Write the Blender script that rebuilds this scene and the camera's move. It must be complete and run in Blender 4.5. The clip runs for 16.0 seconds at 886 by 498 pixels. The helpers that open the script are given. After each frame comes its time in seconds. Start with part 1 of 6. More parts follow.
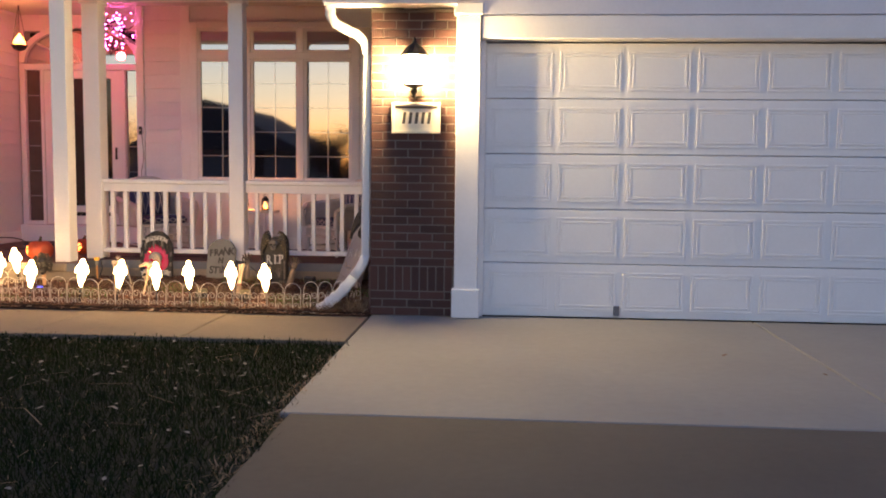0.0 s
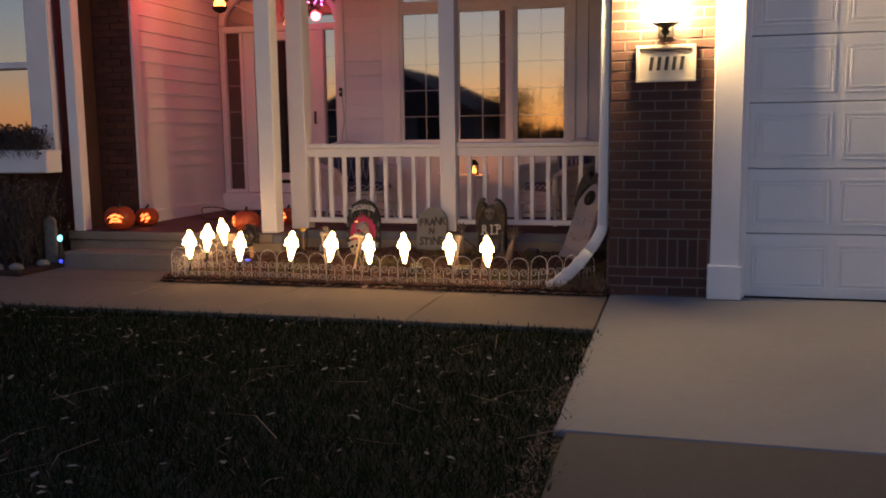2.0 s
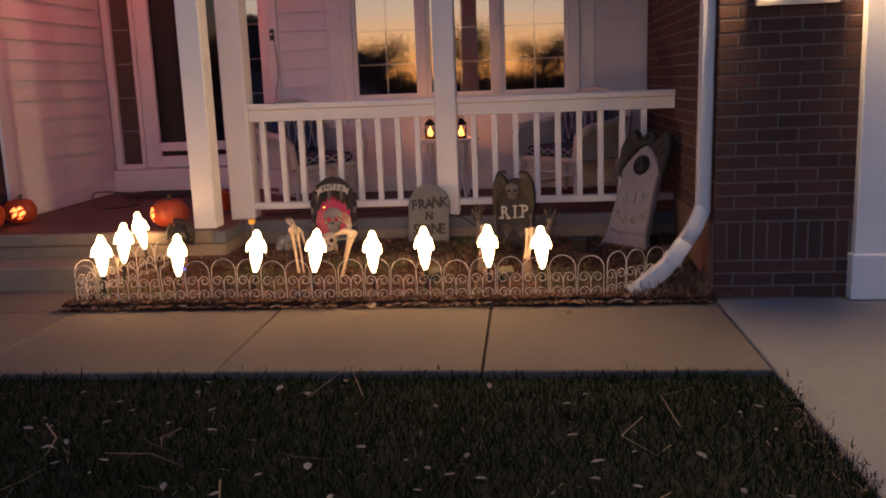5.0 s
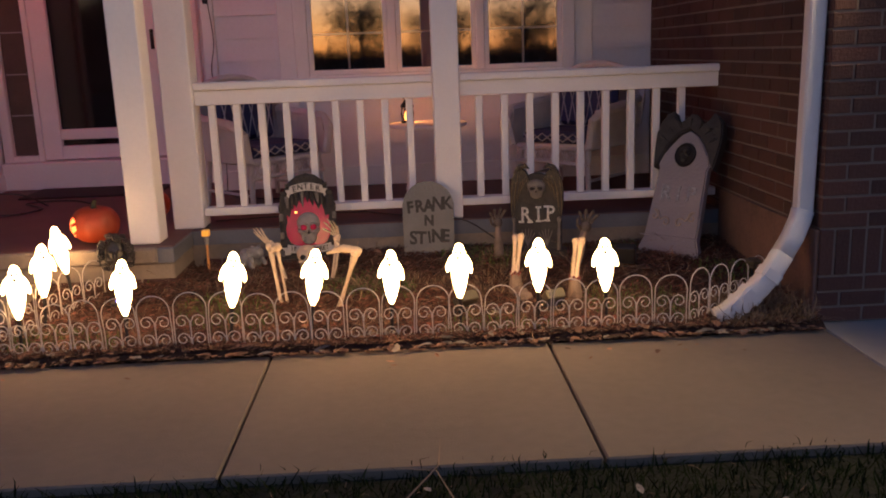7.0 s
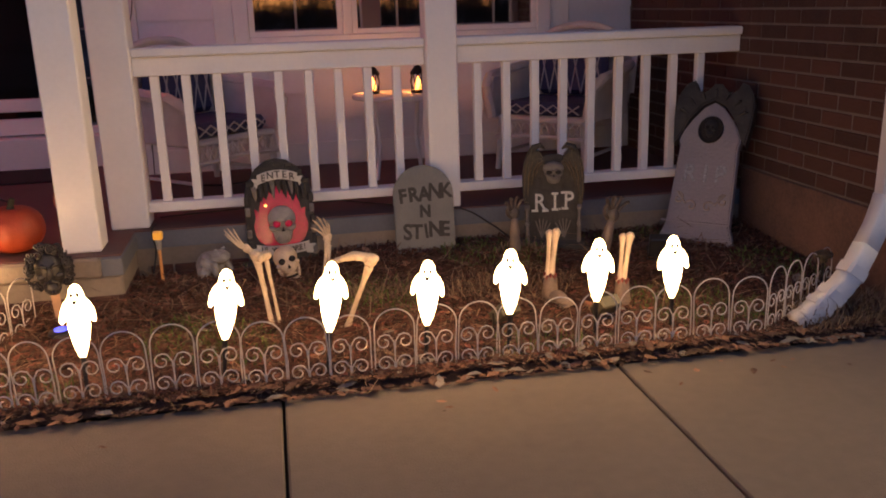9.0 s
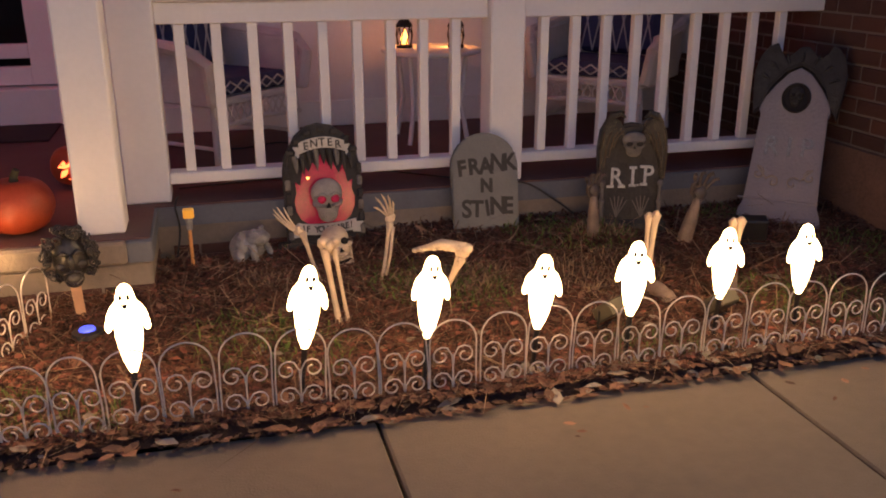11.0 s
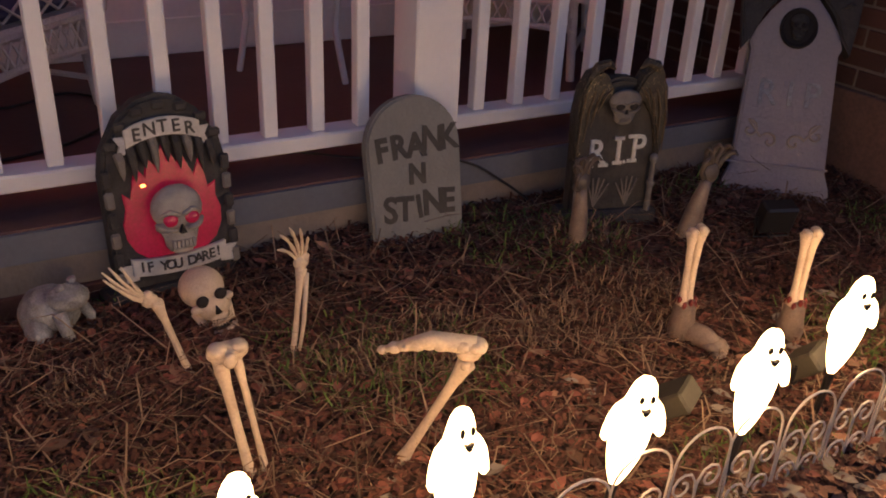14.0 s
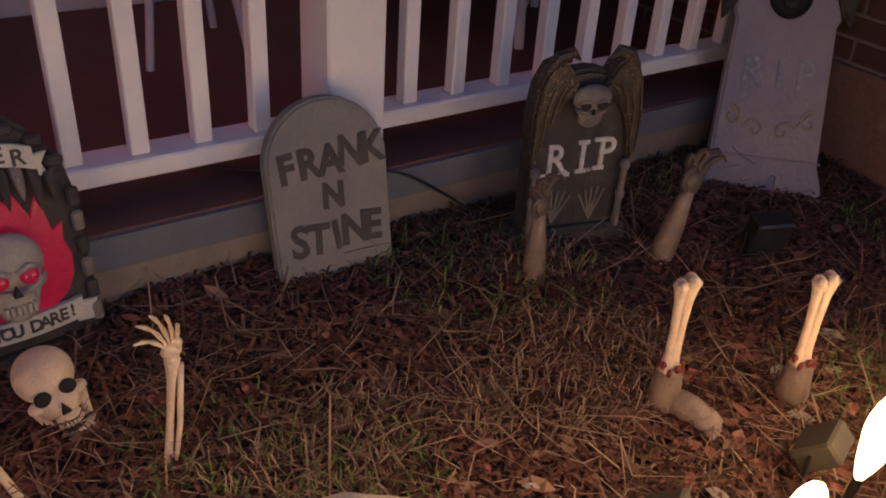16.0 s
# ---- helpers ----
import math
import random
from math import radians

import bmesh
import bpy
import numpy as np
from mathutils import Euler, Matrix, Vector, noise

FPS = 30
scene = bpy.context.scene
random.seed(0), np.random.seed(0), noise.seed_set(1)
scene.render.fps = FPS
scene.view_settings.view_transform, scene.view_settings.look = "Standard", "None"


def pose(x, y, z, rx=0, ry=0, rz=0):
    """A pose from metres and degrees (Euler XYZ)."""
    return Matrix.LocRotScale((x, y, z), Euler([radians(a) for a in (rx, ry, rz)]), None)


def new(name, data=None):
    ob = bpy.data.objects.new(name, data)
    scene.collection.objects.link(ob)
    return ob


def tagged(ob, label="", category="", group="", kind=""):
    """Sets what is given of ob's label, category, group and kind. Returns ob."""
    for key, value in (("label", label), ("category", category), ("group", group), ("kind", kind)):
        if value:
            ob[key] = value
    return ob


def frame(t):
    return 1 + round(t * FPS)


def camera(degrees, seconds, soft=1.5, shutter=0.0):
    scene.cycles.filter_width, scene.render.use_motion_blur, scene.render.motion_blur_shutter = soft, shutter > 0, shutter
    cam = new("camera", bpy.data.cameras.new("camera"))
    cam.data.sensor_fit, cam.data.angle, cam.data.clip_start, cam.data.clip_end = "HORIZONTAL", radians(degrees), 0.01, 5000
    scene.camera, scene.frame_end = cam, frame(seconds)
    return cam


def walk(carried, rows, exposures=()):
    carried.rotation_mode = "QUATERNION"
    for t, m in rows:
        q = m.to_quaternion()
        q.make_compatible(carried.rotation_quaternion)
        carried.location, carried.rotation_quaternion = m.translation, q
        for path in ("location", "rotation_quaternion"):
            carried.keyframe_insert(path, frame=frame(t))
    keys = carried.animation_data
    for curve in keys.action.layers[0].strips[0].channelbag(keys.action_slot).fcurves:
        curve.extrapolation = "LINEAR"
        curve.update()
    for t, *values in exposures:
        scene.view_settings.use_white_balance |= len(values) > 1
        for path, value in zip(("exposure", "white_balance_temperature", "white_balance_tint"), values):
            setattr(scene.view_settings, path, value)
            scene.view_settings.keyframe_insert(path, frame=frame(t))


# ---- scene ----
cam = camera(53.5, 16.0, 1.9)
METRES, EYE, TILT, LEAN, TURN = 8.23, 1.168, 0.0, 0.0, 4.0
ROWS = [
    (0.0, 0.0, 0.0, 0.0, 0.06, -4.97, -0.65),
    (0.5, -0.0131, 0.0212, -0.0027, 3.95, -5.63, -0.29),
    (1.0, -0.0249, 0.0518, -0.002, 7.56, -6.19, 0.18),
    (1.5, -0.0437, 0.077, -0.0055, 9.97, -6.78, 0.14),
    (2.0, -0.0694, 0.1048, -0.0025, 10.87, -7.46, 0.74),
    (2.5, -0.0903, 0.1387, -0.0044, 10.77, -7.59, 0.68),
    (3.0, -0.1164, 0.1701, -0.0037, 10.81, -8.01, 0.11),
    (3.5, -0.1476, 0.2038, -0.002, 9.22, -8.98, 0.54),
    (4.0, -0.1712, 0.2416, -0.0041, 4.38, -10.21, 0.87),
    (4.5, -0.1984, 0.2807, 0.0003, 2.61, -10.7, 1.6),
    (5.0, -0.2265, 0.3184, 0.0003, 1.34, -10.76, 2.13),
    (7.5, -0.3202, 0.4791, 0.0029, -7.82, -13.23, 1.61),
    (8.0, -0.3319, 0.5008, 0.0037, -9.21, -13.76, 1.31),
    (8.5, -0.3512, 0.5288, 0.0051, -12.47, -14.57, 1.7),
    (11.0, -0.4133, 0.6266, 0.0047, -18.91, -18.8, 0.06),
    (11.5, -0.4244, 0.6503, 0.0033, -19.65, -19.44, -0.13),
    (12.0, -0.4329, 0.6766, 0.0042, -21.48, -20.91, -0.49),
    (12.5, -0.4391, 0.7047, 0.0055, -26.38, -22.32, -0.73),
    (13.0, -0.4352, 0.7294, 0.0055, -31.02, -23.34, -0.98),
    (13.5, -0.4145, 0.7614, 0.0061, -32.16, -24.71, -2.15),
    (14.0, -0.4033, 0.7878, 0.0033, -33.42, -26.66, -2.48),
    (14.5, -0.3958, 0.8138, 0.0055, -36.7, -28.92, -2.88),
    (15.0, -0.3825, 0.8269, 0.0036, -38.12, -30.81, -3.83),
    (15.5, -0.3673, 0.8371, 0.0035, -37.16, -32.38, -3.95),
    (16.0, -0.3627, 0.8407, 0.0057, -37.19, -31.79, -3.54),
]
# exposure follows the phone's own brightening and darkening
EXPOSURES = [(0.0, 1.05, 6250, 0), (0.5, 0.32, 6300, 3), (1.0, 0.12, 6400, 5), (1.6, 0.03, 6400, 7), (3.0, -0.02, 6350, 8), (4.0, 0.14, 6350, 11), (5.0, 0.12, 6250, 14), (8.0, 0.10, 6000, 13), (11.0, 0.10, 5900, 11), (13.0, 0.10, 5800, 11), (14.5, -0.13, 5550, 12), (16.0, -0.03, 5550, 12)]
walk(cam, [(t, pose(0, 0, EYE, TILT, LEAN, TURN) @ pose(METRES * x, METRES * y, METRES * z, 90 + pitch, roll, yaw)) for t, x, y, z, yaw, pitch, roll in ROWS], EXPOSURES)

# ---- world: clear sky just after sundown, glow behind the walker ----
world = bpy.data.worlds.new("dusk_sky")
scene.world = world
world.use_nodes = True
wn, wl = world.node_tree.nodes, world.node_tree.links
sky = wn.new("ShaderNodeTexSky")
sky.sky_type = "NISHITA"
sky.sun_disc = False
sky.sun_elevation = radians(3.0)
sky.sun_rotation = radians(186)
# the afterglow: orange at the horizon where the sun went down, pale above it, blue overhead
place, parts = wn.new("ShaderNodeTexCoord"), wn.new("ShaderNodeSeparateXYZ")
wl.new(place.outputs["Generated"], parts.inputs[0])
glow, dull, side, blend, both = wn.new("ShaderNodeValToRGB"), wn.new("ShaderNodeValToRGB"), wn.new("ShaderNodeMapRange"), wn.new("ShaderNodeMix"), wn.new("ShaderNodeMix")
for ramp, stops in ((glow, ((0.0, (1.75, 0.62, 0.19)), (0.035, (1.65, 0.82, 0.36)), (0.08, (1.05, 0.90, 0.72)), (0.15, (0.60, 0.74, 0.92)), (0.35, (0.24, 0.35, 0.68)), (1.0, (0.060, 0.095, 0.265)))),
                    (dull, ((0.0, (0.10, 0.125, 0.22)), (0.25, (0.08, 0.11, 0.24)), (1.0, (0.060, 0.095, 0.265))))):
    while len(ramp.color_ramp.elements) < len(stops):
        ramp.color_ramp.elements.new(0.5)
    for e, (at, colour) in zip(ramp.color_ramp.elements, stops):
        e.position, e.color = at, (*colour, 1)
    wl.new(parts.outputs["Z"], ramp.inputs[0])
side.inputs[1].default_value, side.inputs[2].default_value, side.interpolation_type = -0.97, -0.15, "SMOOTHSTEP"
wl.new(parts.outputs["Y"], side.inputs[0])
blend.data_type = both.data_type = "RGBA"
wl.new(side.outputs[0], blend.inputs[0]), wl.new(glow.outputs[0], blend.inputs[6]), wl.new(dull.outputs[0], blend.inputs[7])
both.inputs[0].default_value = 0.02
wl.new(blend.outputs[2], both.inputs[6]), wl.new(sky.outputs[0], both.inputs[7])
wl.new(both.outputs[2], wn["Background"].inputs[0])
wn["Background"].inputs[1].default_value = 0.68

def lamp(name, place, colour, watts, radius):
    data = bpy.data.lights.new(name, "POINT")
    data.color, data.energy, data.shadow_soft_size = colour, watts, radius
    ob = new(name, data)
    ob.location = place
    return ob


lamp("lantern_bulb", (-2.79, 9.335, 0.80), (1.0, 0.32, 0.06), 1.1, 0.02)
lamp("lantern_bulb", (-2.545, 9.265, 0.80), (1.0, 0.32, 0.06), 1.1, 0.02)
lamp("porch_ceiling_bulb", (-5.25, 8.74, 2.70), (1.0, 0.048, 0.062), 9.5, 0.06)
lamp("torch_bulb", (-5.33, 9.30, 2.70), (1.0, 0.40, 0.12), 2.2, 0.04)

# ---- materials ----
MATS = {}


def mat(name, colour, rough=0.6, metal=0.0, vary=0.12, scale=6.0, bump=0.0, bump_scale=40.0, emit=None, power=0.0, spec=0.5, tint=None, island=0.0, each=0.0):
    """A surface with wear at two scales; island and each vary the tone from piece to piece."""
    m = bpy.data.materials.new(name)
    m.use_nodes = True
    n, l = m.node_tree.nodes, m.node_tree.links
    b = n["Principled BSDF"]
    b.inputs["Roughness"].default_value, b.inputs["Metallic"].default_value = rough, metal
    b.inputs["Specular IOR Level"].default_value = spec
    co = n.new("ShaderNodeTexCoord")
    big, fine = n.new("ShaderNodeTexNoise"), n.new("ShaderNodeTexNoise")
    big.inputs["Scale"].default_value, big.inputs["Detail"].default_value = scale, 5
    fine.inputs["Scale"].default_value, fine.inputs["Detail"].default_value = scale * 14, 3
    l.new(co.outputs["Object"], big.inputs["Vector"]), l.new(co.outputs["Object"], fine.inputs["Vector"])
    add = n.new("ShaderNodeMath")
    add.operation = "MULTIPLY_ADD"
    l.new(fine.outputs["Fac"], add.inputs[0])
    add.inputs[1].default_value = 0.6
    l.new(big.outputs["Fac"], add.inputs[2])
    value = add.outputs[0]
    for amount, node, out in ((island, "ShaderNodeNewGeometry", "Random Per Island"), (each, "ShaderNodeObjectInfo", "Random")):
        if amount:
            src, more = n.new(node), n.new("ShaderNodeMath")
            more.operation = "MULTIPLY_ADD"
            l.new(src.outputs[out], more.inputs[0])
            more.inputs[1].default_value = amount
            l.new(value, more.inputs[2])
            value = more.outputs[0]
    extra = island + each
    ramp = n.new("ShaderNodeMapRange")
    ramp.inputs[1].default_value, ramp.inputs[2].default_value = 0.45 + 0.15 * extra, 1.15 + 0.85 * extra
    l.new(value, ramp.inputs[0])
    mix = n.new("ShaderNodeMix")
    mix.data_type = "RGBA"
    low = [c * (1 - vary) for c in (tint or colour)]
    high = [min(1, c * (1 + vary)) for c in colour]
    mix.inputs[6].default_value, mix.inputs[7].default_value = (*low, 1), (*high, 1)
    l.new(ramp.outputs[0], mix.inputs[0])
    l.new(mix.outputs[2], b.inputs["Base Color"])
    if bump:
        tex, bn = n.new("ShaderNodeTexNoise"), n.new("ShaderNodeBump")
        tex.inputs["Scale"].default_value, tex.inputs["Detail"].default_value = bump_scale, 6
        l.new(co.outputs["Object"], tex.inputs["Vector"])
        bn.inputs["Strength"].default_value, bn.inputs["Distance"].default_value = bump, 0.01
        l.new(tex.outputs["Fac"], bn.inputs["Height"]), l.new(bn.outputs[0], b.inputs["Normal"])
    if emit:
        b.inputs["Emission Color"].default_value, b.inputs["Emission Strength"].default_value = (*emit, 1), power
    MATS[name] = m
    return m


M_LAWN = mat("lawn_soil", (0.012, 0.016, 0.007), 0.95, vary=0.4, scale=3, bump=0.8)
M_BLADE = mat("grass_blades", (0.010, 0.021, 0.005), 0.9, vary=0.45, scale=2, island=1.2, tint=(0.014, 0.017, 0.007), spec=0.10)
M_WALK = mat("walk_concrete", (0.178, 0.148, 0.116), 0.9, vary=0.14, scale=1.6, bump=0.25, bump_scale=160)
M_DRIVE = mat("drive_concrete", (0.265, 0.258, 0.25), 0.85, vary=0.1, scale=1.1, bump=0.2, bump_scale=160)
M_DRIVE_OLD = mat("old_drive_concrete", (0.100, 0.087, 0.074), 0.9, vary=0.14, scale=1.4, bump=0.25, bump_scale=160)
M_ROAD = mat("asphalt", (0.05, 0.05, 0.052), 0.95, vary=0.2, scale=2)
M_BRICK = mat("dark_brick", (0.095, 0.040, 0.031), 0.85, vary=0.3, scale=9, bump=0.5, bump_scale=70, each=0.9, island=0.5, tint=(0.06, 0.032, 0.028))
M_MORTAR = mat("mortar", (0.165, 0.138, 0.12), 0.95, vary=0.2, scale=9, bump=0.4)
M_WHITE = mat("white_paint", (0.83, 0.81, 0.81), 0.55, vary=0.05, scale=4, bump=0.06, bump_scale=30)
M_SIDING = mat("painted_siding", (0.78, 0.75, 0.77), 0.6, vary=0.07, scale=3, bump=0.12, bump_scale=60, each=0.2)
M_GARAGE = mat("garage_paint", (0.80, 0.80, 0.82), 0.45, vary=0.04, scale=3, bump=0.06, bump_scale=120)
M_DECK = mat("deck_paint", (0.115, 0.058, 0.054), 0.7, vary=0.2, scale=3, bump=0.15)
M_STEP = mat("step_concrete", (0.225, 0.19, 0.155), 0.9, vary=0.2, scale=3, bump=0.3, bump_scale=90)
M_LIP = mat("dull_blue_grey", (0.13, 0.14, 0.17), 0.8, vary=0.15, scale=5)
M_MULCH = mat("mulch_soil", (0.036, 0.018, 0.012), 0.95, vary=0.4, scale=7, bump=1.0, bump_scale=60)
M_CHIP = mat("mulch_chips", (0.125, 0.052, 0.032), 0.9, vary=0.4, scale=3, island=1.6, tint=(0.05, 0.024, 0.015))
M_STRAW = mat("dry_straw", (0.29, 0.20, 0.125), 0.8, vary=0.4, scale=3, island=1.4, tint=(0.10, 0.062, 0.034))
M_SPROUT = mat("green_sprouts", (0.10, 0.15, 0.03), 0.8, vary=0.4, scale=3, island=1.2)
M_LEAF = mat("dead_leaves", (0.25, 0.135, 0.085), 0.85, vary=0.45, scale=3, island=1.5, tint=(0.09, 0.055, 0.038))
M_SHRED = mat("red_brown_leaf_shreds", (0.23, 0.085, 0.055), 0.85, vary=0.45, scale=3, island=1.5, tint=(0.085, 0.034, 0.024))
M_PALE = mat("pale_leaves", (0.30, 0.26, 0.21), 0.85, vary=0.3, scale=3, island=1.2)
M_METAL = mat("fence_wire_paint", (0.72, 0.66, 0.58), 0.35, metal=0.2, vary=0.15, scale=9)
M_BLACK = mat("black_plastic", (0.015, 0.015, 0.017), 0.45, vary=0.2)
M_IRON = mat("black_iron", (0.02, 0.018, 0.017), 0.5, metal=0.5, vary=0.3, bump=0.2)
M_GHOST = mat("glowing_ghost_plastic", (0.85, 0.8, 0.7), 0.4, vary=0.03, emit=(1.0, 0.54, 0.20), power=20.0)
M_GLASS = mat("window_glass", (0.008, 0.008, 0.010), 0.02, vary=0.1)
M_DARK = mat("unlit_room_black", (0.02, 0.018, 0.02), 0.9, vary=0.2)
M_BONE = mat("bone_plastic", (0.66, 0.55, 0.42), 0.5, vary=0.14, scale=14, bump=0.25, bump_scale=50, tint=(0.5, 0.38, 0.27))
M_SOCKET = mat("dark_socket", (0.012, 0.010, 0.010), 0.8, vary=0.2)
M_STONE = mat("grey_foam_stone", (0.215, 0.215, 0.20), 0.9, vary=0.16, scale=8, bump=0.4, bump_scale=60)
M_STONE_D = mat("charcoal_foam_stone", (0.04, 0.037, 0.035), 0.75, vary=0.5, scale=16, bump=0.6, bump_scale=50)
M_STONE_B = mat("lilac_grey_foam_stone", (0.29, 0.26, 0.28), 0.9, vary=0.12, scale=6, bump=0.35, bump_scale=70)
M_PAINT = mat("black_brush_paint", (0.06, 0.056, 0.05), 0.8, vary=0.3, scale=20)
M_SILVER = mat("silver_glitter", (0.75, 0.74, 0.70), 0.4, metal=0.15, vary=0.35, scale=60, bump=0.8, bump_scale=220)
M_GOLD = mat("gold_glitter", (0.16, 0.125, 0.075), 0.4, metal=0.6, vary=0.6, scale=50, bump=0.8, bump_scale=220)
M_SCROLL = mat("ribbon_paint", (0.55, 0.53, 0.49), 0.8, vary=0.25, scale=18, bump=0.3)
M_RELIEF = mat("worn_gilt_relief", (0.35, 0.285, 0.235), 0.6, vary=0.3, scale=30, bump=0.3)
M_SKULLD = mat("dark_skull_paint", (0.17, 0.155, 0.14), 0.7, vary=0.45, scale=26, bump=0.6)
M_RED = mat("red_lit_plastic", (0.34, 0.008, 0.05), 0.22, vary=0.6, scale=9, emit=(1.0, 0.02, 0.10), power=0.08, tint=(0.4, 0.04, 0.05))
M_SKULLG = mat("grey_skull_paint", (0.30, 0.28, 0.26), 0.7, vary=0.35, scale=24, bump=0.5)
M_PUMPKIN = mat("pumpkin_skin", (0.31, 0.048, 0.013), 0.5, vary=0.25, scale=8, bump=0.2, emit=(1.0, 0.08, 0.012), power=0.022)
M_CARVED = mat("carved_glow", (0.9, 0.4, 0.1), 0.6, vary=0.05, emit=(1.0, 0.15, 0.03), power=4.5)
M_STEM = mat("pumpkin_stem", (0.06, 0.06, 0.03), 0.8, vary=0.3)
M_FLAME = mat("flame_light", (1, 0.6, 0.3), 0.5, vary=0.02, emit=(1.0, 0.30, 0.05), power=7.0)
M_BULB = mat("lamp_glass_lit", (1, 0.9, 0.7), 0.3, vary=0.02, emit=(1.0, 0.64, 0.29), power=560.0)
M_PINK = mat("pink_string_bulbs", (1, 0.3, 0.6), 0.4, vary=0.02, emit=(1.0, 0.10, 0.50), power=20.0)
M_WREATH = mat("dark_wreath", (0.02, 0.018, 0.014), 0.9, vary=0.4, island=0.8)
M_BLUE = mat("blue_light", (0.2, 0.25, 1), 0.3, vary=0.02, emit=(0.04, 0.07, 1.0), power=1.5)
M_CYAN = mat("cyan_light", (0.3, 0.9, 0.9), 0.3, vary=0.02, emit=(0.25, 0.85, 0.9), power=3.0)
M_YELLOW = mat("yellow_lens", (0.85, 0.45, 0.05), 0.3, vary=0.05, emit=(1, 0.45, 0.05), power=0.25)
M_STAKE = mat("orange_stake", (0.62, 0.30, 0.10), 0.5, vary=0.15)
M_FLESH = mat("prop_limb_rubber", (0.24, 0.18, 0.14), 0.55, vary=0.3, scale=14, bump=0.3, tint=(0.16, 0.12, 0.10))
M_RUBBER = mat("dark_rubber_fingers", (0.088, 0.072, 0.064), 0.45, vary=0.4, scale=20, bump=0.4)
M_GORE = mat("dark_red_paint", (0.16, 0.02, 0.015), 0.4, vary=0.3)
M_WICKER = mat("white_wicker", (0.66, 0.62, 0.60), 0.6, vary=0.12, scale=12, bump=0.8, bump_scale=120)
M_CUSHION = mat("blue_cushion", (0.05, 0.055, 0.12), 0.9, vary=0.2, scale=20)
M_CUSH_W = mat("cushion_lattice", (0.45, 0.43, 0.45), 0.9, vary=0.1)
M_PLAQUE = mat("cream_plaque", (0.74, 0.68, 0.55), 0.6, vary=0.06, scale=10)
M_SIGN = mat("house_sign_ink", (0.06, 0.05, 0.045), 0.7, vary=0.1)
M_PIPE = mat("downspout_paint", (0.72, 0.71, 0.71), 0.4, vary=0.06, scale=6)
M_WOOD = mat("raw_wood", (0.50, 0.30, 0.17), 0.7, vary=0.2, scale=12)
M_BAG = mat("mottled_grey_resin", (0.30, 0.30, 0.30), 0.5, vary=0.45, scale=24, bump=1.0, bump_scale=36, tint=(0.10, 0.10, 0.11))
M_BARK = mat("bark", (0.05, 0.04, 0.032), 0.95, vary=0.3)
M_FOLIAGE = mat("far_foliage", (0.03, 0.028, 0.018), 0.9, vary=0.4, island=0.8)
M_ROOF = mat("shingles", (0.045, 0.042, 0.045), 0.9, vary=0.2)
M_FARWALL = mat("far_siding", (0.18, 0.16, 0.15), 0.8, vary=0.1)
M_MAT = mat("door_mat", (0.025, 0.02, 0.02), 0.95, vary=0.3)
M_DRY = mat("dry_flower_stems", (0.07, 0.055, 0.05), 0.9, vary=0.4, island=0.8)
M_ROOFSOFFIT = mat("soffit_paint", (0.62, 0.58, 0.54), 0.7, vary=0.05)

# a reflecting pane: dark room behind a mirror-like coat, stronger than plain glass
g = M_GLASS.node_tree
gloss, dark, pane_mix = g.nodes.new("ShaderNodeBsdfGlossy"), g.nodes["Principled BSDF"], g.nodes.new("ShaderNodeMixShader")
gloss.inputs["Roughness"].default_value = 0.03
gloss.inputs["Color"].default_value = (0.95, 0.93, 0.95, 1)
pane_mix.inputs[0].default_value = 0.44
g.links.new(dark.outputs[0], pane_mix.inputs[1]), g.links.new(gloss.outputs[0], pane_mix.inputs[2])
g.links.new(pane_mix.outputs[0], g.nodes["Material Output"].inputs[0])


def coated(name, colour):
    """A matt surface seen behind the reflecting pane."""
    m = mat(name, colour, 0.7, vary=0.08)
    t = m.node_tree
    shine, body, over = t.nodes.new("ShaderNodeBsdfGlossy"), t.nodes["Principled BSDF"], t.nodes.new("ShaderNodeMixShader")
    shine.inputs["Roughness"].default_value, over.inputs[0].default_value = 0.03, 0.44
    t.links.new(body.outputs[0], over.inputs[1]), t.links.new(shine.outputs[0], over.inputs[2])
    t.links.new(over.outputs[0], t.nodes["Material Output"].inputs[0])
    return m


def glitter(name, ground, spark, scale, cover):
    """Dark paint with fine metallic flakes."""
    m = mat(name, ground, 0.6, vary=0.4, scale=12, bump=0.5, bump_scale=60)
    t = m.node_tree
    co, cells, cut, flake, over = t.nodes.new("ShaderNodeTexCoord"), t.nodes.new("ShaderNodeTexVoronoi"), t.nodes.new("ShaderNodeMath"), t.nodes.new("ShaderNodeBsdfPrincipled"), t.nodes.new("ShaderNodeMixShader")
    cells.inputs["Scale"].default_value = scale
    t.links.new(co.outputs["Object"], cells.inputs["Vector"])
    parts_ = t.nodes.new("ShaderNodeSeparateColor")
    t.links.new(cells.outputs["Color"], parts_.inputs[0])
    cut.operation, cut.inputs[1].default_value = "GREATER_THAN", 1 - cover
    t.links.new(parts_.outputs[0], cut.inputs[0])
    flake.inputs["Base Color"].default_value, flake.inputs["Roughness"].default_value, flake.inputs["Metallic"].default_value = (*spark, 1), 0.35, 0.4
    t.links.new(cut.outputs[0], over.inputs[0]), t.links.new(t.nodes["Principled BSDF"].outputs[0], over.inputs[1]), t.links.new(flake.outputs[0], over.inputs[2])
    t.links.new(over.outputs[0], t.nodes["Material Output"].inputs[0])
    return m


